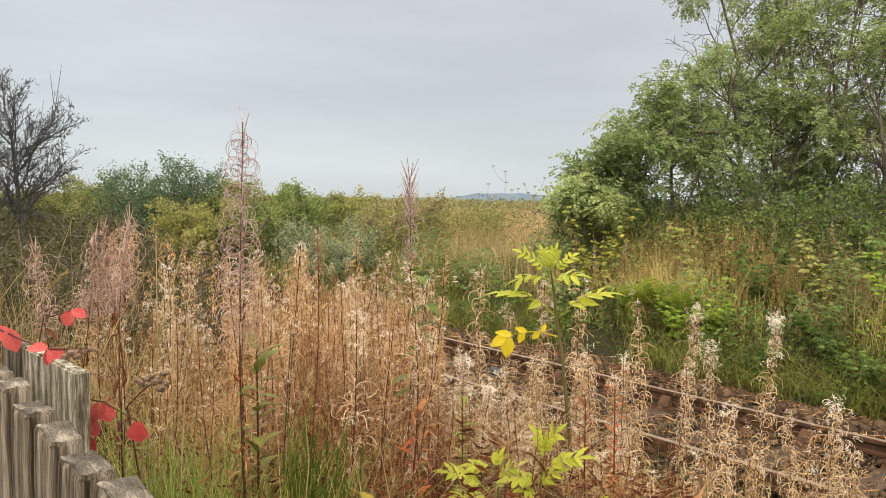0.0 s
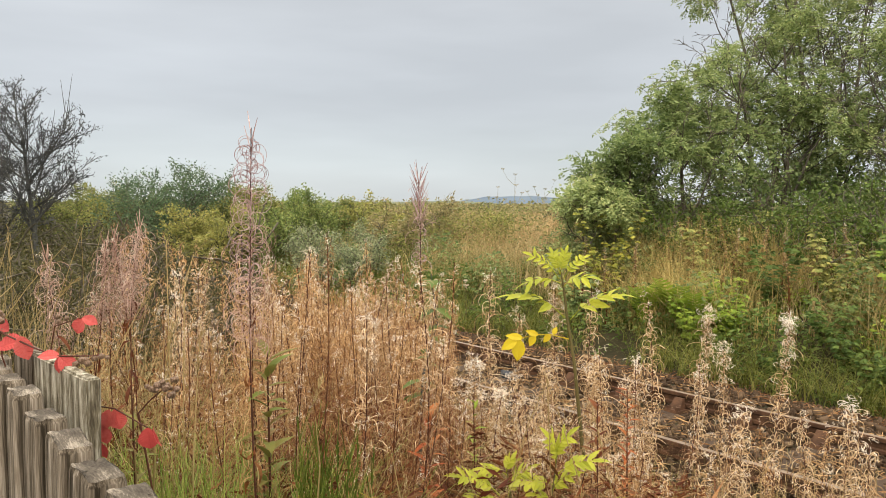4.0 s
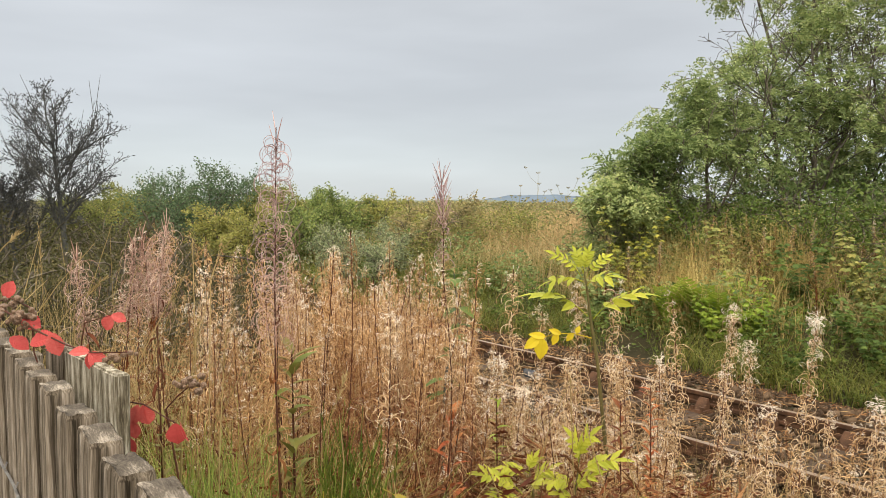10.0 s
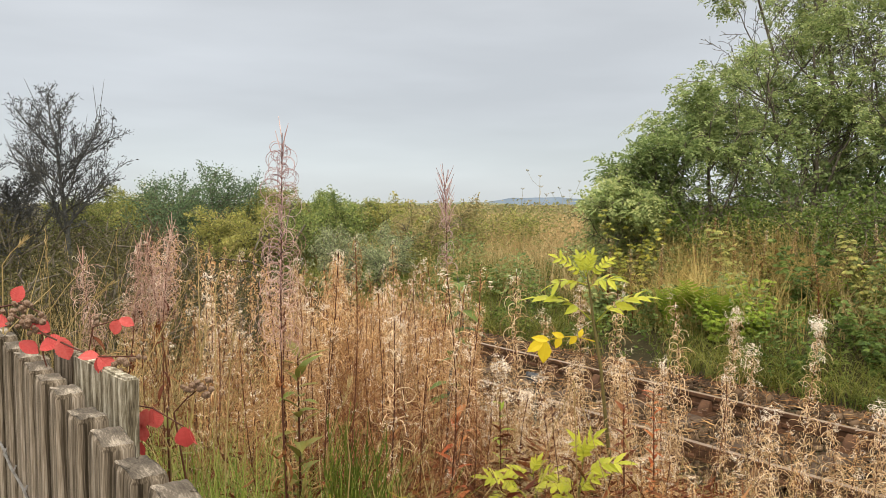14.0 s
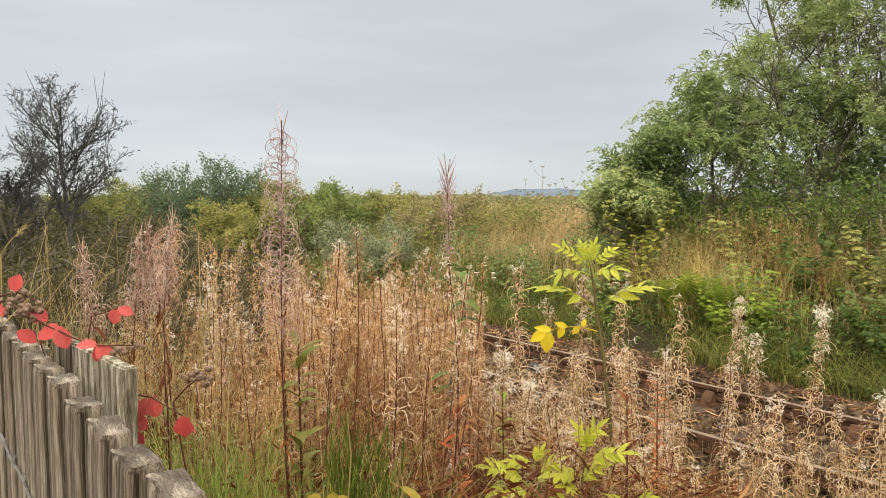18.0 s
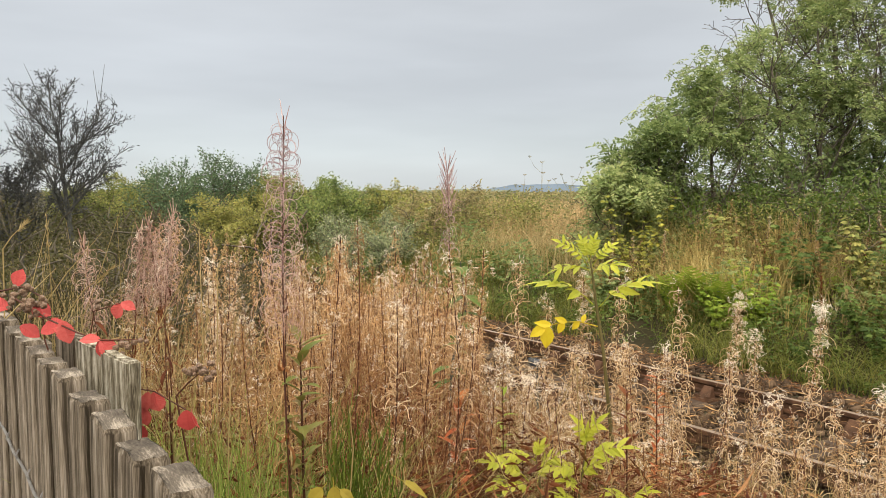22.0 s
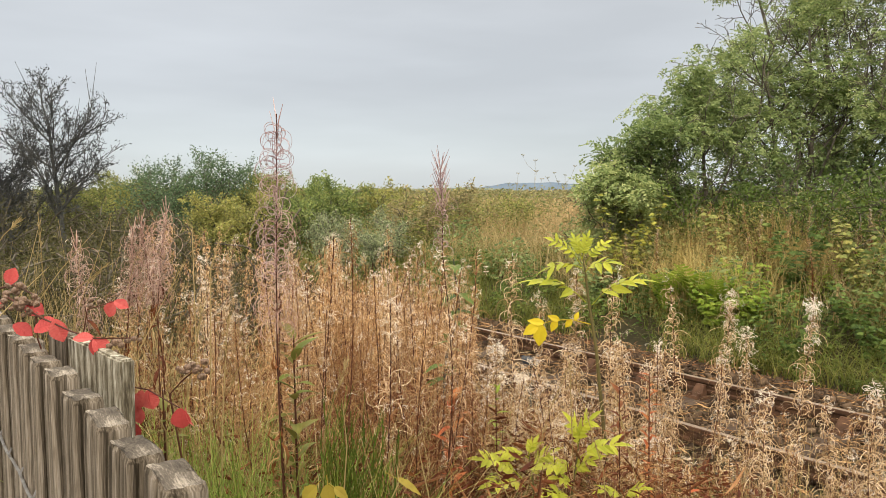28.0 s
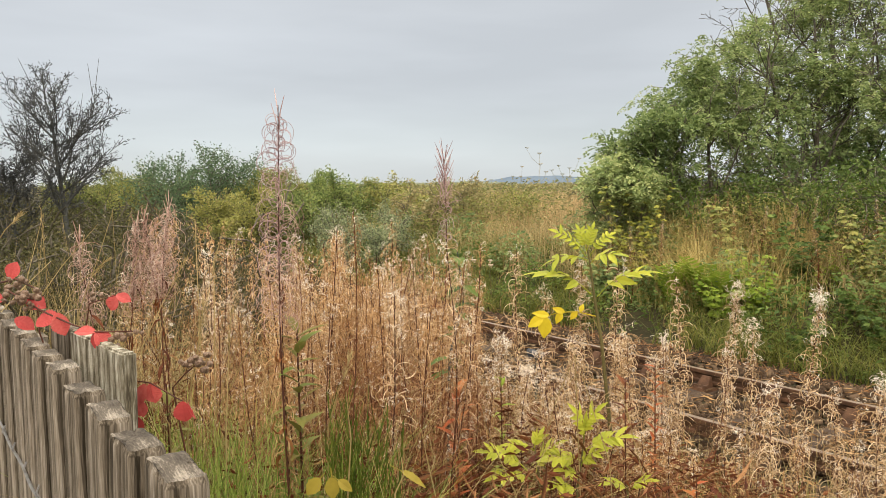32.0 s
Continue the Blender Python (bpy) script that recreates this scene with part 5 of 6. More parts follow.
for b_, w_, L, W_ in (((2.5, 2.6, 1.37), (-0.5, 0.5, -0.45), 0.085, 0.05), ((2.51, 2.59, 1.372), (-0.05, 0.1, -1), 0.105, 0.066), ((2.52, 2.58, 1.38), (-0.7, 0.7, 0.15), 0.08, 0.035),
                      ((2.56, 2.54, 1.395), (-0.25, 0.25, -0.75), 0.06, 0.035), ((2.57, 2.53, 1.395), (-0.45, 0.45, 0.25), 0.06, 0.03), ((2.61, 2.49, 1.4), (-0.3, 0.3, -0.5), 0.05, 0.03), ((2.62, 2.48, 1.4), (0.2, -0.1, 0.5), 0.04, 0.025)):
    g = Geo()
    blade_leaf(g, b_, w_, (-0.7, -0.65, 0.35), L, W_, 0.15, 0.25, 0.05, 8)
    part("leaflet", g.mesh("leaflet", M_YELLEAF), yellow)

# low ash saplings with bright leaves
for q, (stem, leaves) in enumerate((
        (((1.95, 2.04, 0.86), (1.94, 2.04, 0.94), (1.93, 2.05, 1.03)), (((1.91, 2.06, 0.93), (1.74, 2.14, 1.02), 5, 0.06), ((1.92, 2.06, 0.9), (1.74, 2.07, 0.94), 4, 0.06), ((1.93, 2.05, 1.02), (1.95, 2.04, 1.07), 4, 0.04), ((1.93, 2.05, 1.01), (1.85, 2.11, 1.03), 3, 0.05), ((1.94, 2.05, 0.93), (1.97, 1.96, 1.05), 4, 0.06))),
        (((2.02, 1.92, 0.88), (2.03, 1.91, 0.99), (2.04, 1.9, 1.11)), (((2.04, 1.91, 1.07), (1.99, 1.91, 1.18), 4, 0.055), ((2.04, 1.91, 1.08), (2.06, 1.85, 1.19), 4, 0.055), ((2.04, 1.91, 1.02), (2.13, 1.78, 1.09), 4, 0.065), ((2.03, 1.91, 0.99), (1.91, 1.95, 1.01), 4, 0.065), ((2.03, 1.91, 0.97), (2.05, 1.84, 1.04), 3, 0.06), ((2.03, 1.92, 0.92), (1.94, 1.92, 0.97), 3, 0.06), ((1.98, 1.89, 0.9), (1.88, 1.9, 0.93), 3, 0.065))),
        (((2.13, 1.78, 0.9), (2.13, 1.78, 0.92), (2.14, 1.77, 0.93)), (((2.14, 1.77, 0.9), (2.15, 1.7, 0.95), 3, 0.05), ((2.13, 1.78, 0.9), (2.03, 1.79, 0.94), 3, 0.05))))):
    ob = thing("ash_sapling", "low ash sapling with bright yellow-green leaves", "sapling", group="ash saplings")
    g = Geo()
    x, y, z = stem[0]
    g.tube([(x, y, gz(x, y)), (x + 0.01, y, (z + gz(x, y)) / 2), *stem], [0.008, 0.007, 0.005, 0.004, 0.002], 6)
    part("stem", g.mesh("stem", M_GREENSTEM), ob)
    for k, (s, e, pr, sz) in enumerate(leaves):
        feather_leaf(s, e, pr + 1, sz * 0.9, 440 + q * 20 + k, M_ASHY, ob, (-0.3, -0.25, 0.9), 0.25)

# green broom seedling: a sheaf of upright ribbed twigs
rng = np.random.default_rng(71)
ob = thing("broom_seedling", "fresh green broom seedling with upright whippy twigs", "shrub")
cx_, cy_ = 0.99, 1.66
for k in range(64):
    a, r = rng.uniform(0, 6.28), 0.085 * math.sqrt(rng.uniform(0, 1))
    bx, by = cx_ + r * math.cos(a), cy_ + r * math.sin(a)
    top = rng.uniform(1.1, 1.54) - 0.9 * r
    g = Geo()
    z0 = gz(bx, by)
    pts = [np.array((cx_ + 0.4 * (bx - cx_), cy_ + 0.4 * (by - cy_), z0))]
    for i in range(1, 7):
        s = i / 6
        pts.append(np.array((cx_ + (bx - cx_) * (0.4 + 0.95 * s) + rng.normal(0, 0.003), cy_ + (by - cy_) * (0.4 + 0.95 * s) + rng.normal(0, 0.003), z0 + (top - z0) * s)))
    g.tube(pts, np.linspace(0.0022, 0.001, 7), 4)
    for i in range(40):
        s = rng.uniform(0.45, 0.98) * 6
        q = min(5, int(s))
        b = pts[q] + (pts[q + 1] - pts[q]) * (s - q)
        an = rng.uniform(0, 6.28)
        d = np.array((0.3 * math.cos(an), 0.3 * math.sin(an), 1.0))
        if rng.uniform() < 0.35:
            e = b + d * rng.uniform(0.05, 0.1)
            g.tube([b, e], [0.0013, 0.0007], 3)
        g.ribbon([b, b + d * 0.008 + 0.002, b + d * 0.015], [0.0015, 0.0055, 0.001], unit(np.cross(d, rng.normal(0, 1, 3))))
    part("twig", g.mesh("twig", M_BROOM), ob)

# leaves still alive low on the tall willowherb, green turning red
M_TURN = plant_mat("turning_leaf", [(0.271, 0.052, 0.037), (0.188, 0.136, 0.042), (0.136, 0.167, 0.031), (0.209, 0.24, 0.047)], 0.5, 0.35, 18)
M_ORANGE = plant_mat("orange_leaf", [(0.459, 0.066, 0.05), (0.297, 0.066, 0.025), (0.351, 0.121, 0.035), (0.405, 0.187, 0.06)], 0.6, 0.3, 25)

M_MUSTARD = plant_mat("mustard_leaf", [(0.14, 0.1, 0.02), (0.28, 0.22, 0.035), (0.38, 0.3, 0.05)], 0.55, 0.3, 60)


def living_stem(label, x, y, top, n, mat, seed, size=0.07, bare=0.55):
    rng = np.random.default_rng(seed)
    ob = thing("willowherb", label, "willowherb", (x, y, gz(x, y)), "willowherb stand")
    h = top - gz(x, y)
    g = Geo()
    g.tube([(0, 0, 0), (0.005, 0, h * 0.5), (0.0, 0.006, h)], [0.0045, 0.004, 0.002], 6)
    part("stem", g.mesh("stem", M_STEM), ob)
    for k in range(n):
        s = bare + (1 - bare) * k / n
        a = k * 2.4 + rng.normal(0, 0.3)
        g = Geo()
        L = size * rng.uniform(0.7, 1.2)
        blade_leaf(g, (0, 0.004 * s, h * s), (math.cos(a), math.sin(a), rng.uniform(0.1, 1.3)), (0, 0, 1), L, L * 0.34, rng.uniform(0.1, 0.6), 0.3, 0.04)
        part("leaf", g.mesh("leaf", mat), ob)
    return ob


living_stem("willowherb stem with green leaves turning red", 0.89, 1.84, 1.62, 54, M_TURN, 501, 0.075, 0.35)
living_stem("willowherb stem with orange and crimson leaves", *(1.46, 1.9, 1.35)[:2], 1.36, 22, M_ORANGE, 502, 0.07, 0.5)
living_stem("willowherb stem with rust-red leaves", *(2.2, 1.85, 1.27)[:2], 1.28, 34, M_DRYLEAF, 503, 0.06, 0.4)
living_stem("willowherb stem with yellowing leaves", *(0.58, 1.94, 1.57)[:2], 1.5, 18, M_TURN, 504, 0.06, 0.5)
living_stem("willowherb stem with yellowing leaves", *(2.1, 2.43, 1.16)[:2], 1.2, 18, M_LIME, 505, 0.06, 0.4)
living_stem("willowherb stem with orange leaves", *(2.16, 1.51, 1.06)[:2], 1.02, 14, M_ORANGE, 506, 0.06, 0.5)

living_stem("willowherb stem with rust-red leaves", 2.6, 2.03, 1.24, 46, M_ORANGE, 507, 0.05, 0.35)

# broad-leaved sallow sapling behind the stand
rng = np.random.default_rng(515)
x, y, _ = (1.77, 2.3, 1.7)
ob = thing("sallow_sapling", "slender sallow sapling with broad dull green leaves", "sapling")
g = Geo()
z0 = gz(x, y)
pts = [(x - 0.06, y, z0), (x - 0.05, y, z0 + 0.6), (x - 0.04, y, 1.35), (x + 0.02, y - 0.01, 1.55), (x, y, 1.74)]
g.tube(pts, [0.007, 0.006, 0.005, 0.004, 0.002], 6)
part("stem", g.mesh("stem", M_DARKTWIG), ob)
for k in range(20):
    s = rng.uniform(0.35, 1.0)
    z = 1.0 + 0.74 * s
    b = np.array((np.interp(z, [p[2] for p in pts], [p[0] for p in pts]), np.interp(z, [p[2] for p in pts], [p[1] for p in pts]), z))
    a = k * 2.4
    g = Geo()
    L = rng.uniform(0.06, 0.095)
    blade_leaf(g, b, (math.cos(a), math.sin(a), 0.1), (0, 0, 1), L, L * 0.6, 0.5, 0.15, 0.03)
    part("leaf", g.mesh("leaf", M_NETTLE), ob)

def pleated_leaf(g, base, way, normal, length, width, droop=0.12, fold=0.25, n=18):
    """A saw-edged leaf, pleated between its side veins."""
    base, way, normal = np.asarray(base, float), unit(np.asarray(way, float)), np.asarray(normal, float)
    side = unit(np.cross(way, normal))
    nrm = np.cross(side, way)
    v, f = [], []
    for i in range(n + 1):
        s = i / n
        c = base + way * length * s - nrm * length * droop * s * s
        w = width / 2 * math.sin(math.pi * min(1, s * 0.93 + 0.05) ** 0.75)
        odd = i % 2
        for u in (-1, -0.5, 0, 0.5, 1):
            reach = abs(u) * w * (1 + (0.09 if odd else -0.05) * (abs(u) == 1))
            ridge_ = (0.0 if u == 0 else 0.008 if odd else -0.008) * width * min(1, w * 4 / width)
            v.append(c + side * math.copysign(reach, u) + nrm * (reach * fold + ridge_) + way * reach * 0.4)
    for i in range(n):
        a = 5 * i
        f += [(a + q, a + q + 1, a + q + 6, a + q + 5) for q in range(4)]
    g.add(v, f)


# bramble over the fence: red leaves, dried berries
bram = thing("bramble", "bramble shoots with scarlet autumn leaves and shrivelled berries over the fence", "bramble")
CANES = (
    ((0.18, 2.05, 1.71), (0.24, 1.88, 1.77), (0.28, 1.76, 1.74), (0.32, 1.66, 1.72), (0.35, 1.61, 1.71), (0.41, 1.57, 1.71)),
    ((0.21, 2.09, 1.76), (0.26, 1.93, 1.79), (0.28, 1.81, 1.78), (0.28, 1.79, 1.69), (0.38, 1.75, 1.3)),
    ((0.40, 1.15, 0.9), (0.38, 1.53, 1.57), (0.4, 1.54, 1.62), (0.42, 1.5, 1.62), (0.45, 1.41, 1.6)),
    ((0.55, 1.9, 0.8), (0.41, 1.94, 1.6), (0.4, 1.95, 1.65), (0.41, 1.94, 1.72), (0.46, 1.9, 1.74)),
    ((0.6, 1.5, 0.7), (0.5, 1.63, 1.57), (0.52, 1.61, 1.6), (0.55, 1.59, 1.63)))
for c in CANES:
    g = Geo()
    g.tube(c, np.linspace(0.0026, 0.0012, len(c)), 5)
    part("cane", g.mesh("cane", M_STEM), bram)
REDS = (  # place, way to hang, size, facing
    ((0.45, 1.41, 1.6), (0.1, 0.05, -1), 0.052, (-0.5, -0.8, 0.2), 0.85), ((0.46, 1.41, 1.6), (0.25, -0.05, -1), 0.05, (-0.9, 0.3, 0.1), 0.55),
    ((0.42, 1.5, 1.62), (0.15, -0.1, -1), 0.05, (-0.5, -0.8, 0.2), 0.85), ((0.41, 1.5, 1.62), (-0.3, 0.2, -1), 0.052, (-0.6, -0.6, 0.2), 0.6), ((0.42, 1.5, 1.62), (0.1, 0.1, -1), 0.045, (-0.8, 0.3, 0.2), 0.5),
    ((0.27, 1.77, 1.71), (0.5, -0.3, 0.25), 0.065, (-0.4, -0.6, 0.8), 0.8), ((0.3, 1.71, 1.74), (0.25, -0.15, -1), 0.062, (-0.4, -0.8, 0.3), 0.7), ((0.24, 1.82, 1.72), (0.5, -0.3, -0.35), 0.055, (-0.4, -0.6, 0.8), 0.7),
    ((0.35, 1.61, 1.71), (-0.6, 0.35, 0.05), 0.05, (-0.4, -0.5, 0.9), 0.65), ((0.35, 1.61, 1.71), (0.4, -0.3, -0.55), 0.05, (-0.4, -0.7, 0.6), 0.8), ((0.35, 1.61, 1.71), (0.0, 0.0, -1), 0.045, (-0.4, -0.8, 0.3), 0.5),
    ((0.46, 1.9, 1.74), (-0.2, 0.15, -0.6), 0.05, (-0.4, -0.7, 0.6), 0.8), ((0.46, 1.9, 1.74), (0.6, -0.4, -0.3), 0.045, (-0.4, -0.7, 0.6), 0.7),
    ((0.23, 1.89, 1.75), (-0.5, 0.3, 0.1), 0.06, (-0.4, -0.6, 0.7), 0.8), ((0.26, 1.81, 1.76), (0.4, -0.3, -0.2), 0.055, (-0.4, -0.6, 0.7), 0.8), ((0.25, 1.94, 1.79), (0.2, -0.1, 0.6), 0.05, (-0.4, -0.8, 0.3), 0.8), ((0.21, 1.97, 1.74), (-0.4, 0.3, -0.4), 0.06, (-0.4, -0.6, 0.7), 0.8),
    ((0.4, 1.51, 1.59), (0.2, 0.1, -1), 0.05, (-0.4, -0.8, 0.3), 0.6), ((0.4, 1.54, 1.55), (0.3, 0, -0.8), 0.045, (-0.5, -0.6, 0.6), 0.5))
for p, w, s, nn, wd in REDS:
    g = Geo()
    pleated_leaf(g, p, w, nn, s * 0.8, s * wd * 0.8)
    part("leaf", g.mesh("leaf", M_REDLEAF), bram, "scarlet toothed leaf")
M_BERRY = rough_mat("shrivelled_berry", [(0.028, 0.014, 0.009), (0.085, 0.045, 0.025), (0.2, 0.125, 0.075)], 90, 0.55, 0.6, fine=300, islands=0.4)
rng = np.random.default_rng(72)
for k, (p, n) in enumerate((((0.25, 1.84, 1.79), 10), ((0.27, 1.79, 1.77), 10), ((0.26, 1.8, 1.75), 6), ((0.24, 1.89, 1.77), 8), ((0.4, 1.88, 1.74), 3), ((0.4, 1.57, 1.71), 6), ((0.53, 1.6, 1.62), 12), ((0.55, 1.59, 1.63), 8), ((0.38, 1.55, 1.59), 6), ((0.38, 1.59, 1.68), 5))):
    for j in range(n):
        c = np.array(p) + rng.normal(0, 0.012, 3)
        bm = bmesh.new()
        bmesh.ops.create_icosphere(bm, subdivisions=2, radius=rng.uniform(0.0045, 0.008))
        for v in bm.verts:
            v.co *= 1 + 0.3 * noise.noise(v.co * 420 + Vector((k, j, 0)))
        me = bpy.data.meshes.new("berry")
        bm.to_mesh(me)
        bm.free()
        me.materials.append(M_BERRY)
        part("berry", me, bram, "", Matrix.Translation(c))

# large fallen and low yellow leaves
def single_leaf(label, p, way, nrm, L, W_, mat):
    ob = thing("fallen_leaf", label, "leaf")
    g = Geo()
    blade_leaf(g, p, way, nrm, L, W_, 0.2, 0.2, 0.05, 8)
    g.tube([p, np.array(p) - np.array(way) * L * 0.5], [0.001, 0.001], 4)
    part("blade", g.mesh("blade", mat), ob)


single_leaf("broad mustard leaf low among the stems", (0.70, 1.36, 1.41), (-0.35, 0.25, -0.5), (-0.45, -0.8, 0.4), 0.046, 0.03, M_MUSTARD)
single_leaf("broad mustard leaf low among the stems", (0.715, 1.34, 1.415), (0.05, 0.0, -0.8), (-0.45, -0.8, 0.5), 0.05, 0.03, M_MUSTARD)
single_leaf("broad mustard leaf low among the stems", (0.725, 1.33, 1.41), (0.5, -0.4, -0.5), (-0.45, -0.8, 0.5), 0.036, 0.02, M_MUSTARD)
single_leaf("narrow orange leaf caught in the stems", (0.88, 1.34, 1.39), (0.6, -0.45, -0.4), (-0.3, -0.3, 0.9), 0.065, 0.02, M_MUSTARD)

# bleached grass stalks, some with feathery heads
rng = np.random.default_rng(73)
STALKS = (
    ((0.27, 2.3, 1.85), (0.32, 2.26, 1.92)),
    ((0.34, 2.74, 1.46), (0.44, 2.67, 1.91)),
    ((0.38, 2.59, 1.62), (0.55, 2.46, 1.88)),
    ((0.48, 2.89, 1.49), (0.47, 2.89, 1.92)),
    ((0.56, 2.83, 1.57), (0.67, 2.75, 1.93)),
    ((0.27, 2.29, 1.67), (0.38, 2.22, 1.8)),
    ((0.41, 2.32, 1.65), (0.52, 2.24, 1.79)),
    ((0.31, 2.51, 1.58), (0.31, 2.51, 1.77)),
    ((0.38, 2.72, 1.53), (0.37, 2.72, 1.71)),
    ((0.62, 1.91, 1.45), (0.66, 1.88, 1.71)),
    ((0.67, 2.0, 1.3), (0.82, 1.88, 1.67)),
    ((0.52, 1.73, 1.46), (0.46, 1.78, 1.61)),
    ((0.73, 1.95, 1.33), (0.75, 1.94, 1.67)),
    ((0.87, 1.35, 1.34), (0.88, 1.34, 1.42)),
    ((0.79, 1.41, 1.34), (0.79, 1.41, 1.56)),
    ((0.9, 1.7, 1.39), (0.95, 1.67, 1.57)),
    ((1.17, 1.62, 1.17), (1.14, 1.64, 1.35)),
    ((0.85, 2.11, 1.3), (0.97, 2.02, 1.5)),
    ((0.7, 2.6, 1.47), (0.82, 2.51, 1.75)),
    ((1.92, 1.68, 1.07), (1.82, 1.76, 1.47)),
    ((1.41, 1.57, 1.13), (1.34, 1.62, 1.33)),
    ((2.02, 1.61, 0.99), (1.95, 1.66, 1.32)),
    ((0.93, 2.55, 1.74), (0.99, 2.51, 1.88)),
    ((1.02, 2.99, 1.86), (0.99, 3.0, 1.9)),
    ((1.9, 1.82, 1.41), (1.81, 1.89, 1.09)),
)
for k, (lo, hi) in enumerate(STALKS):
    lo, hi = np.array(lo), np.array(hi)
    ob = thing("grass_stalk", "bleached dry grass stalk leaning among the weeds", "grass", group="dry grass stalks")
    d = hi - lo
    foot = np.array((lo[0] - d[0] * 0.4, lo[1] - d[1] * 0.4, gz(lo[0], lo[1])))
    g = Geo()
    pts = [foot, foot * 0.45 + lo * 0.55, lo, lo + d * 0.5 + rng.normal(0, 0.006, 3), hi]
    g.tube(pts, [0.0022, 0.002, 0.0018, 0.0014, 0.0007], 5)
    part("stalk", g.mesh("stalk", M_STRAW), ob)
    if k % 3 == 0:
        g = Geo()
        for j in range(30):
            b_ = hi - d * 0.35 * rng.uniform(0, 1)
            w_ = unit(d) + rng.normal(0, 0.3, 3)
            g.ribbon([b_, b_ + w_ * 0.01, b_ + w_ * 0.02], [0.0008, 0.0026, 0.0006], unit(np.cross(w_, rng.normal(0, 1, 3))))
        part("seed_head", g.mesh("seed_head", M_STRAW), ob, kind="stuff")

for k in range(34):
    x, y = rng.uniform(0.36, 0.95), rng.uniform(2.0, 4.2)
    top = rng.uniform(1.45, 1.95)
    ob = thing("grass_stalk", "thin bleached grass stalk standing by the fence", "grass", (x, y, gz(x, y)), "dry grass stalks")
    h = top - gz(x, y)
    a, ln = rng.uniform(0, 6.28), rng.uniform(0.05, 0.4)
    g = Geo()
    g.tube([(math.cos(a) * ln * s * s, math.sin(a) * ln * s * s, h * (s - 0.12 * ln * s * s)) for s in np.linspace(0, 1, 7)], np.linspace(0.0017, 0.0006, 7), 4)
    part("stalk", g.mesh("stalk", M_STRAW), ob)

# ---- plants on the bank ----
rng = np.random.default_rng(74)


def fern(x, y, n, size, seed):
    rng = np.random.default_rng(seed)
    ob = thing("fern", "green fern with arching toothed fronds on the bank", "fern", (x, y, gz(x, y)), "ferns on the bank")
    for k in range(n):
        a = k * 2.4 + rng.normal(0, 0.3)
        out = np.array((math.cos(a), math.sin(a), 0))
        L = size * rng.uniform(0.75, 1.15)
        g = Geo()
        c = lambda s: out * L * (0.2 * s + 0.4 * s * s) + np.array((0, 0, 1.0)) * L * (1.2 * s - 0.4 * s * s)
        g.tube([c(s) for s in np.linspace(0, 1, 6)], np.linspace(0.005, 0.0015, 6), 4)
        sd = np.cross(out, (0, 0, 1.0))
        for j in range(10):
            s = 0.2 + 0.78 * j / 9
            ax = unit(c(min(1, s + 0.02)) - c(s - 0.02))
            w = 0.2 * size * math.sin(math.pi * (0.2 + 0.8 * (1 - s) * 0.75))
            for sg in (-1, 1):
                blade_leaf(g, c(s), sd * sg + ax * 0.45, np.cross(sd, ax) * -1, max(0.03, w), 0.055, 0.2, 0.1, 0.25, 5)
        part("frond", g.mesh("frond", M_LIME), ob)
    return ob


for k, (x, y, s) in enumerate(((10.45, 7.3, 1.0), (10.3, 7.75, 0.9), (10.35, 6.9, 0.95))):
    fern(x, y, 9, s, 520 + k)


def leafy_shrub(label, x, y, h, n, leaf, mat, seed, name="raspberry_shrub"):
    rng = np.random.default_rng(seed)
    ob = thing(name, label, "shrub", (x, y, gz(x, y)), "shrubs on the bank")
    for k in range(n):
        a = rng.uniform(0, 6.28)
        t = np.array((math.cos(a) * 0.35 * h, math.sin(a) * 0.35 * h, h * rng.uniform(0.6, 1.05)))
        g = Geo()
        c = lambda s: np.array((t[0] * s ** 1.5, t[1] * s ** 1.5, t[2] * s))
        g.tube([c(s) for s in np.linspace(0, 1, 5)], np.linspace(0.006, 0.002, 5), 4)
        cane = part("cane", g.mesh("cane", M_GREENSTEM), ob)
        g = Geo()
        for j in range(26):
            s = rng.uniform(0.25, 1.0)
            b = rng.uniform(0, 6.28)
            w = np.array((math.cos(b), math.sin(b), rng.uniform(-0.3, 0.3)))
            st = c(s)
            L = leaf * rng.uniform(0.55, 1.05)
            for q in (-0.8, 0, 0.8):
                ww = np.array((math.cos(b + q), math.sin(b + q), w[2]))
                blade_leaf(g, st + w * 0.05, ww, (rng.normal(0, 0.6) - 0.4, rng.normal(0, 0.6) - 0.5, 1), L, L * 0.62, 0.25, 0.15, 0.08, 5)
        part("foliage", g.mesh("foliage", mat), ob, kind="stuff")
    return ob


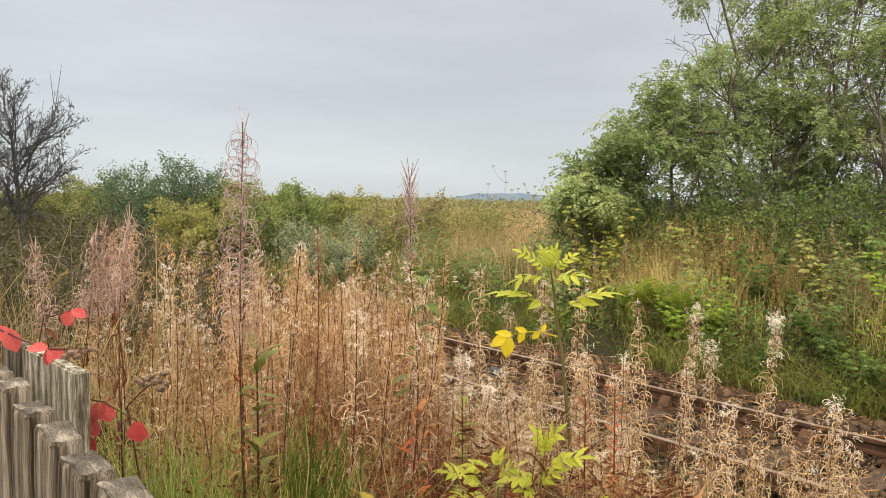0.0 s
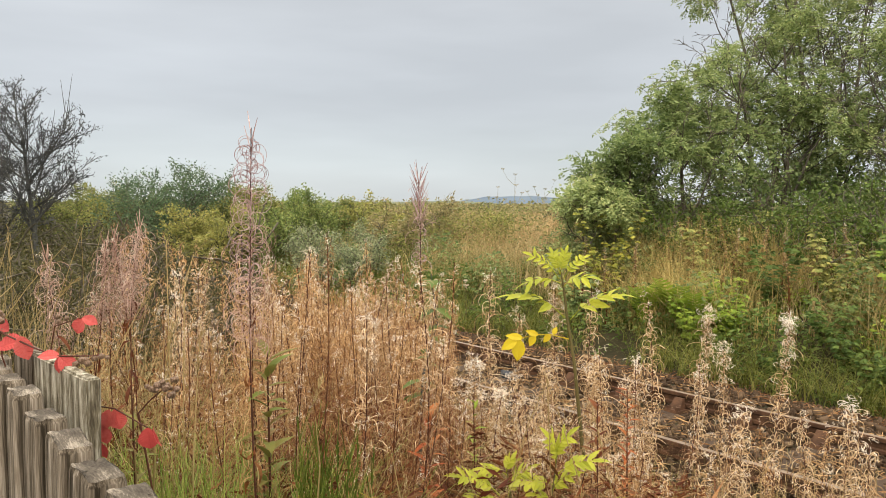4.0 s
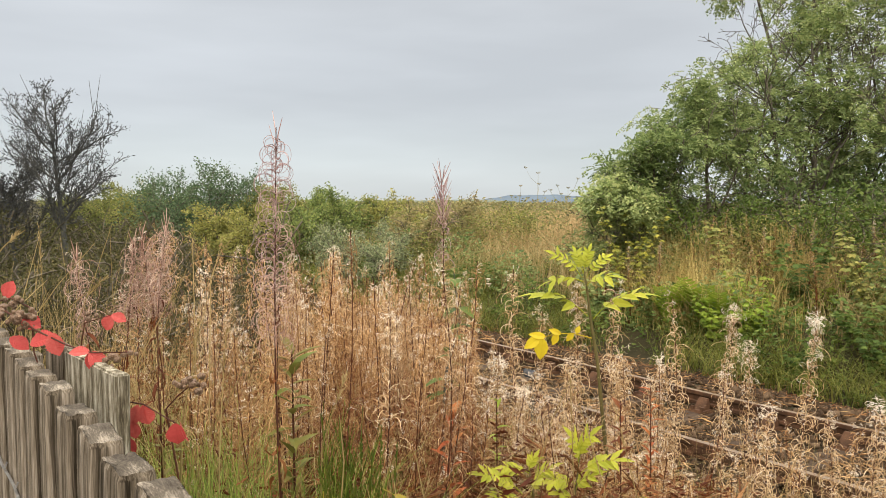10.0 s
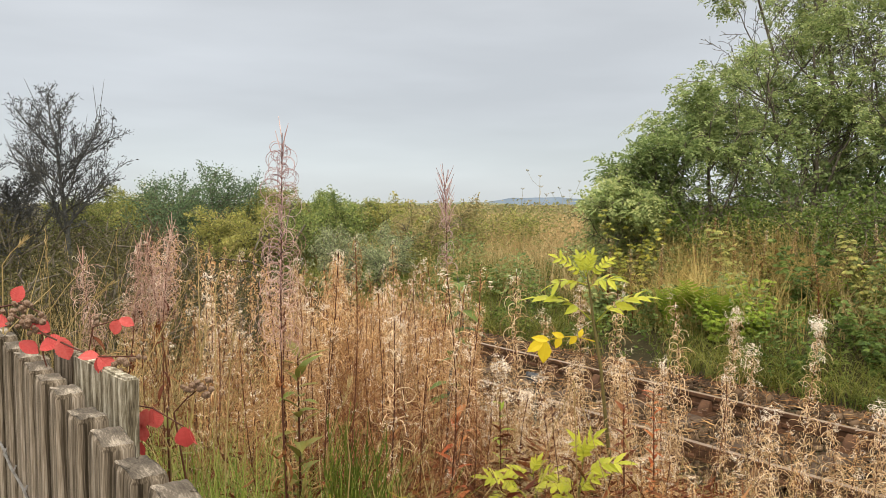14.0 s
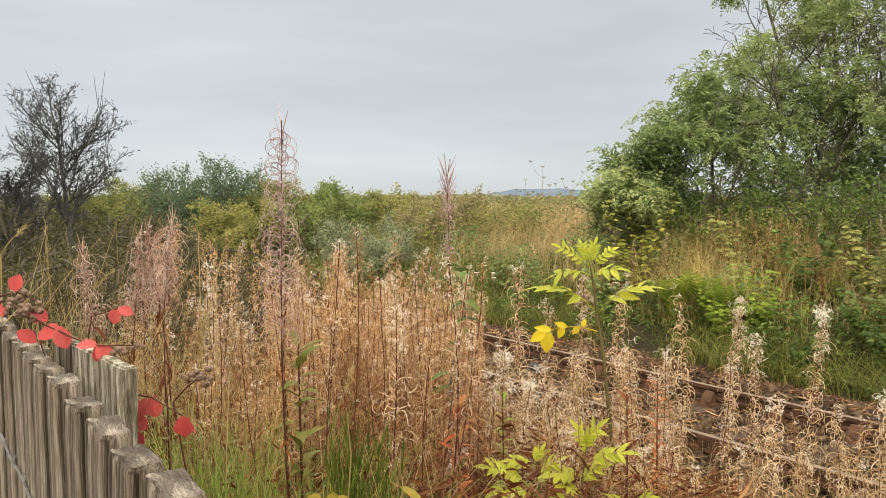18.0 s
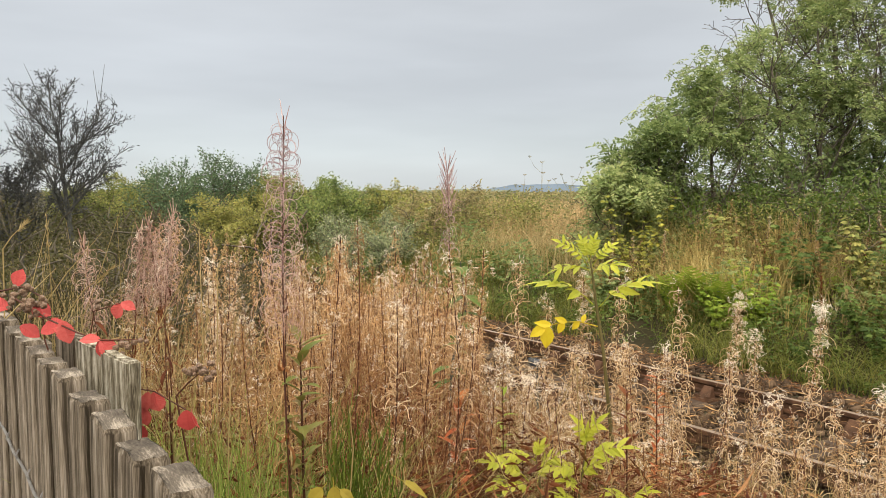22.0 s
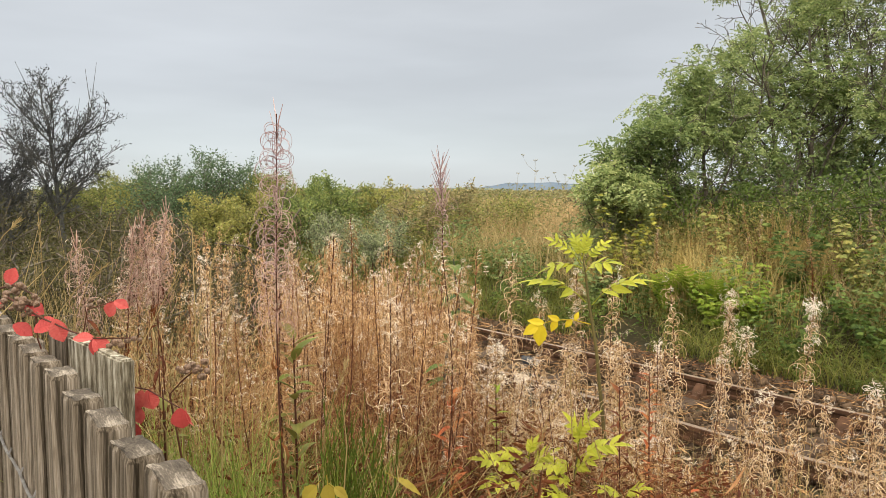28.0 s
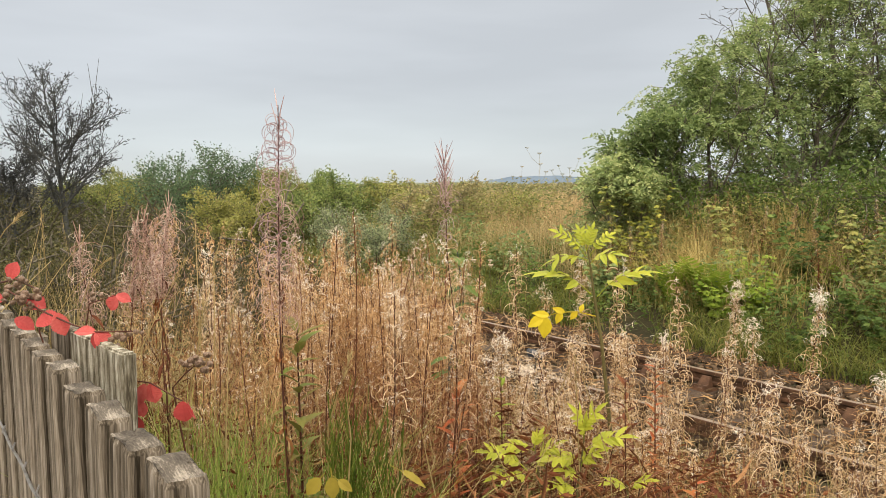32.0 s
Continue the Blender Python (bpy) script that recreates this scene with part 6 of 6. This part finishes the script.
for k, (x, y, h, n, lf, mt, lb) in enumerate((
        (10.0, 6.7, 0.75, 8, 0.085, M_LIME, "lime-green raspberry shrub on the bank"), (10.15, 6.25, 0.75, 8, 0.085, M_LIME, "lime-green raspberry shrub on the bank"), (9.9, 4.4, 0.6, 6, 0.08, M_NETTLE, "green raspberry shrub on the bank"),
        (10.3, 7.0, 0.7, 7, 0.08, M_LIME, "lime-green raspberry shrub on the bank"), (10.3, 4.8, 0.8, 7, 0.08, M_NETTLE, "green raspberry shrub on the bank"), (10.5, 6.5, 0.9, 7, 0.08, M_LIME, "lime-green raspberry shrub on the bank"), (9.6, 5.2, 0.5, 6, 0.075, M_NETTLE, "green raspberry shrub on the bank"),
        (11.2, 5.0, 1.35, 10, 0.1, M_BUSH, "olive bramble shrub on the bank"), (11.4, 6.2, 1.3, 10, 0.1, M_NETTLE, "dark green bramble shrub on the bank"), (11.5, 4.2, 1.5, 9, 0.1, M_NETTLE, "green leafy shrub on the bank"),
        (10.6, 3.8, 1.3, 7, 0.095, M_LIME, "yellow-green young shrub on the bank"), (10.9, 3.3, 1.45, 8, 0.1, M_LIME, "yellow-green young shrub on the bank"), (9.4, 3.4, 0.75, 8, 0.08, M_NETTLE, "green leafy shrub on the bank"), (9.5, 3.9, 0.6, 8, 0.08, M_NETTLE, "green leafy shrub on the bank"),
        (10.75, 9.0, 1.95, 8, 0.1, M_YELGREEN, "yellowing shrub with broad leaves before the trees"),
        (10.4, 17.1, 1.85, 3, 0.07, M_NETTLE, "lanky leafy shrub on the skyline"), (10.9, 16.7, 1.75, 3, 0.07, M_NETTLE, "lanky leafy shrub on the skyline"), (11.9, 17.6, 1.5, 3, 0.07, M_GREYGREEN, "lanky leafy shrub on the skyline"),
        (10.2, 9.2, 0.95, 9, 0.09, M_ASH, "dark bramble shrub on the bank"), (10.4, 8.2, 0.8, 8, 0.08, M_ASH, "dark bramble shrub on the bank"), (11.6, 7.4, 1.45, 8, 0.1, M_BUSH, "olive bramble shrub on the bank"))):
    leafy_shrub(lb, x, y, h, n, lf, mt, 540 + k)

# dead willowherb standing on the bank
for k in range(22):
    y = rng.uniform(2.8, 9.8)
    x = rng.uniform(11.5, 12.5) if k > 4 else rng.uniform(10.2, 11.5)
    copy_thing((PROTO + SHORT)[int(rng.integers(0, 22))], pose(x, y, gz(x, y), rng.normal(0, 7), rng.normal(0, 7), rng.uniform(0, 360)))

# white yarrow at the foot of the bank
for k, (x, y) in enumerate(((9.15, 10.9), (9.3, 11.1), (9.0, 11.2), (9.45, 10.6))):
    ob = thing("yarrow", "white-headed yarrow in the bank's grass", "flower", (x, y, gz(x, y)), "yarrow on the bank")
    h = 0.85 + 0.05 * k
    g = Geo()
    g.tube([(0, 0, 0), (0.01, 0, h * 0.5), (0, 0, h)], [0.004, 0.003, 0.002], 4)
    part("stem", g.mesh("stem", M_GREENSTEM), ob)
    g = Geo()
    for j in range(12):
        r_, a = 0.05 * math.sqrt(rng.uniform(0, 1)), j * 2.4
        c = np.array((r_ * math.cos(a), r_ * math.sin(a), h + 0.01))
        g.tube([(0, 0, h - 0.05), c], [0.001, 0.001], 3)
        g.tube([c, c + np.array((0, 0, 0.012))], [0.012, 0.014], 6)
    part("flower_head", g.mesh("flower_head", M_FLUFF), ob)

# tall dead umbels on the skyline
UMBELS = [(11.7, 12.3, 2.15), (11.0, 13.0, 1.75), (12.0, 12.0, 1.6), (12.9, 14.1, 1.7), (13.2, 12.9, 1.8)]
for k in range(7):
    a, r = math.radians(rng.uniform(32, 47)), rng.uniform(15, 22)
    x, y = r * math.sin(a), r * math.cos(a)
    if x < 12:
        x += 2
    UMBELS.append((x, y, rng.uniform(1.0, 1.5)))
for x, y, h in UMBELS:
    ob = thing("hogweed", "dry brown hogweed with spoked seed heads", "weed", (x, y, gz(x, y), 0, 0, rng.uniform(0, 360)), "dead hogweed in the field")
    bend = rng.uniform(-0.12, 0.12, 2) * h
    spine = lambda s: np.array((bend[0] * s * s + 0.02 * math.sin(7 * s), bend[1] * s * s, h * s))
    g = Geo()
    g.tube([spine(s) for s in np.linspace(0, 1, 7)], np.linspace(0.007, 0.003, 7), 5)
    part("stem", g.mesh("stem", M_SCRUB), ob)
    for q in range(6):
        b_ = spine(0.5 + 0.1 * q)
        an = q * 2.2 + bend[0] * 40
        reach = 0.0 if q == 5 else rng.uniform(0.12, 0.3)
        e_ = b_ + np.array((math.cos(an) * reach, math.sin(an) * reach, reach * rng.uniform(0.9, 1.6)))
        mid_ = (b_ + e_) / 2 + np.array((math.cos(an), math.sin(an), -0.6)) * reach * 0.12
        g = Geo()
        g.tube([b_, mid_, e_], [0.004, 0.0032, 0.0026], 4)
        for j in range(12):
            d = unit(np.array((math.cos(j * 2.4) * 0.7, math.sin(j * 2.4) * 0.7, 0.6))) * rng.uniform(0.03, 0.06)
            g.tube([e_, e_ + d], [0.0014, 0.001], 3)
            g.tube([e_ + d, e_ + d + np.array((0, 0, 0.012))], [0.006, 0.005], 5)
        part("umbel", g.mesh("umbel", M_SCRUB), ob)


def motions():
    """The plants stand still in the calm air; only the held camera moves."""


motions()
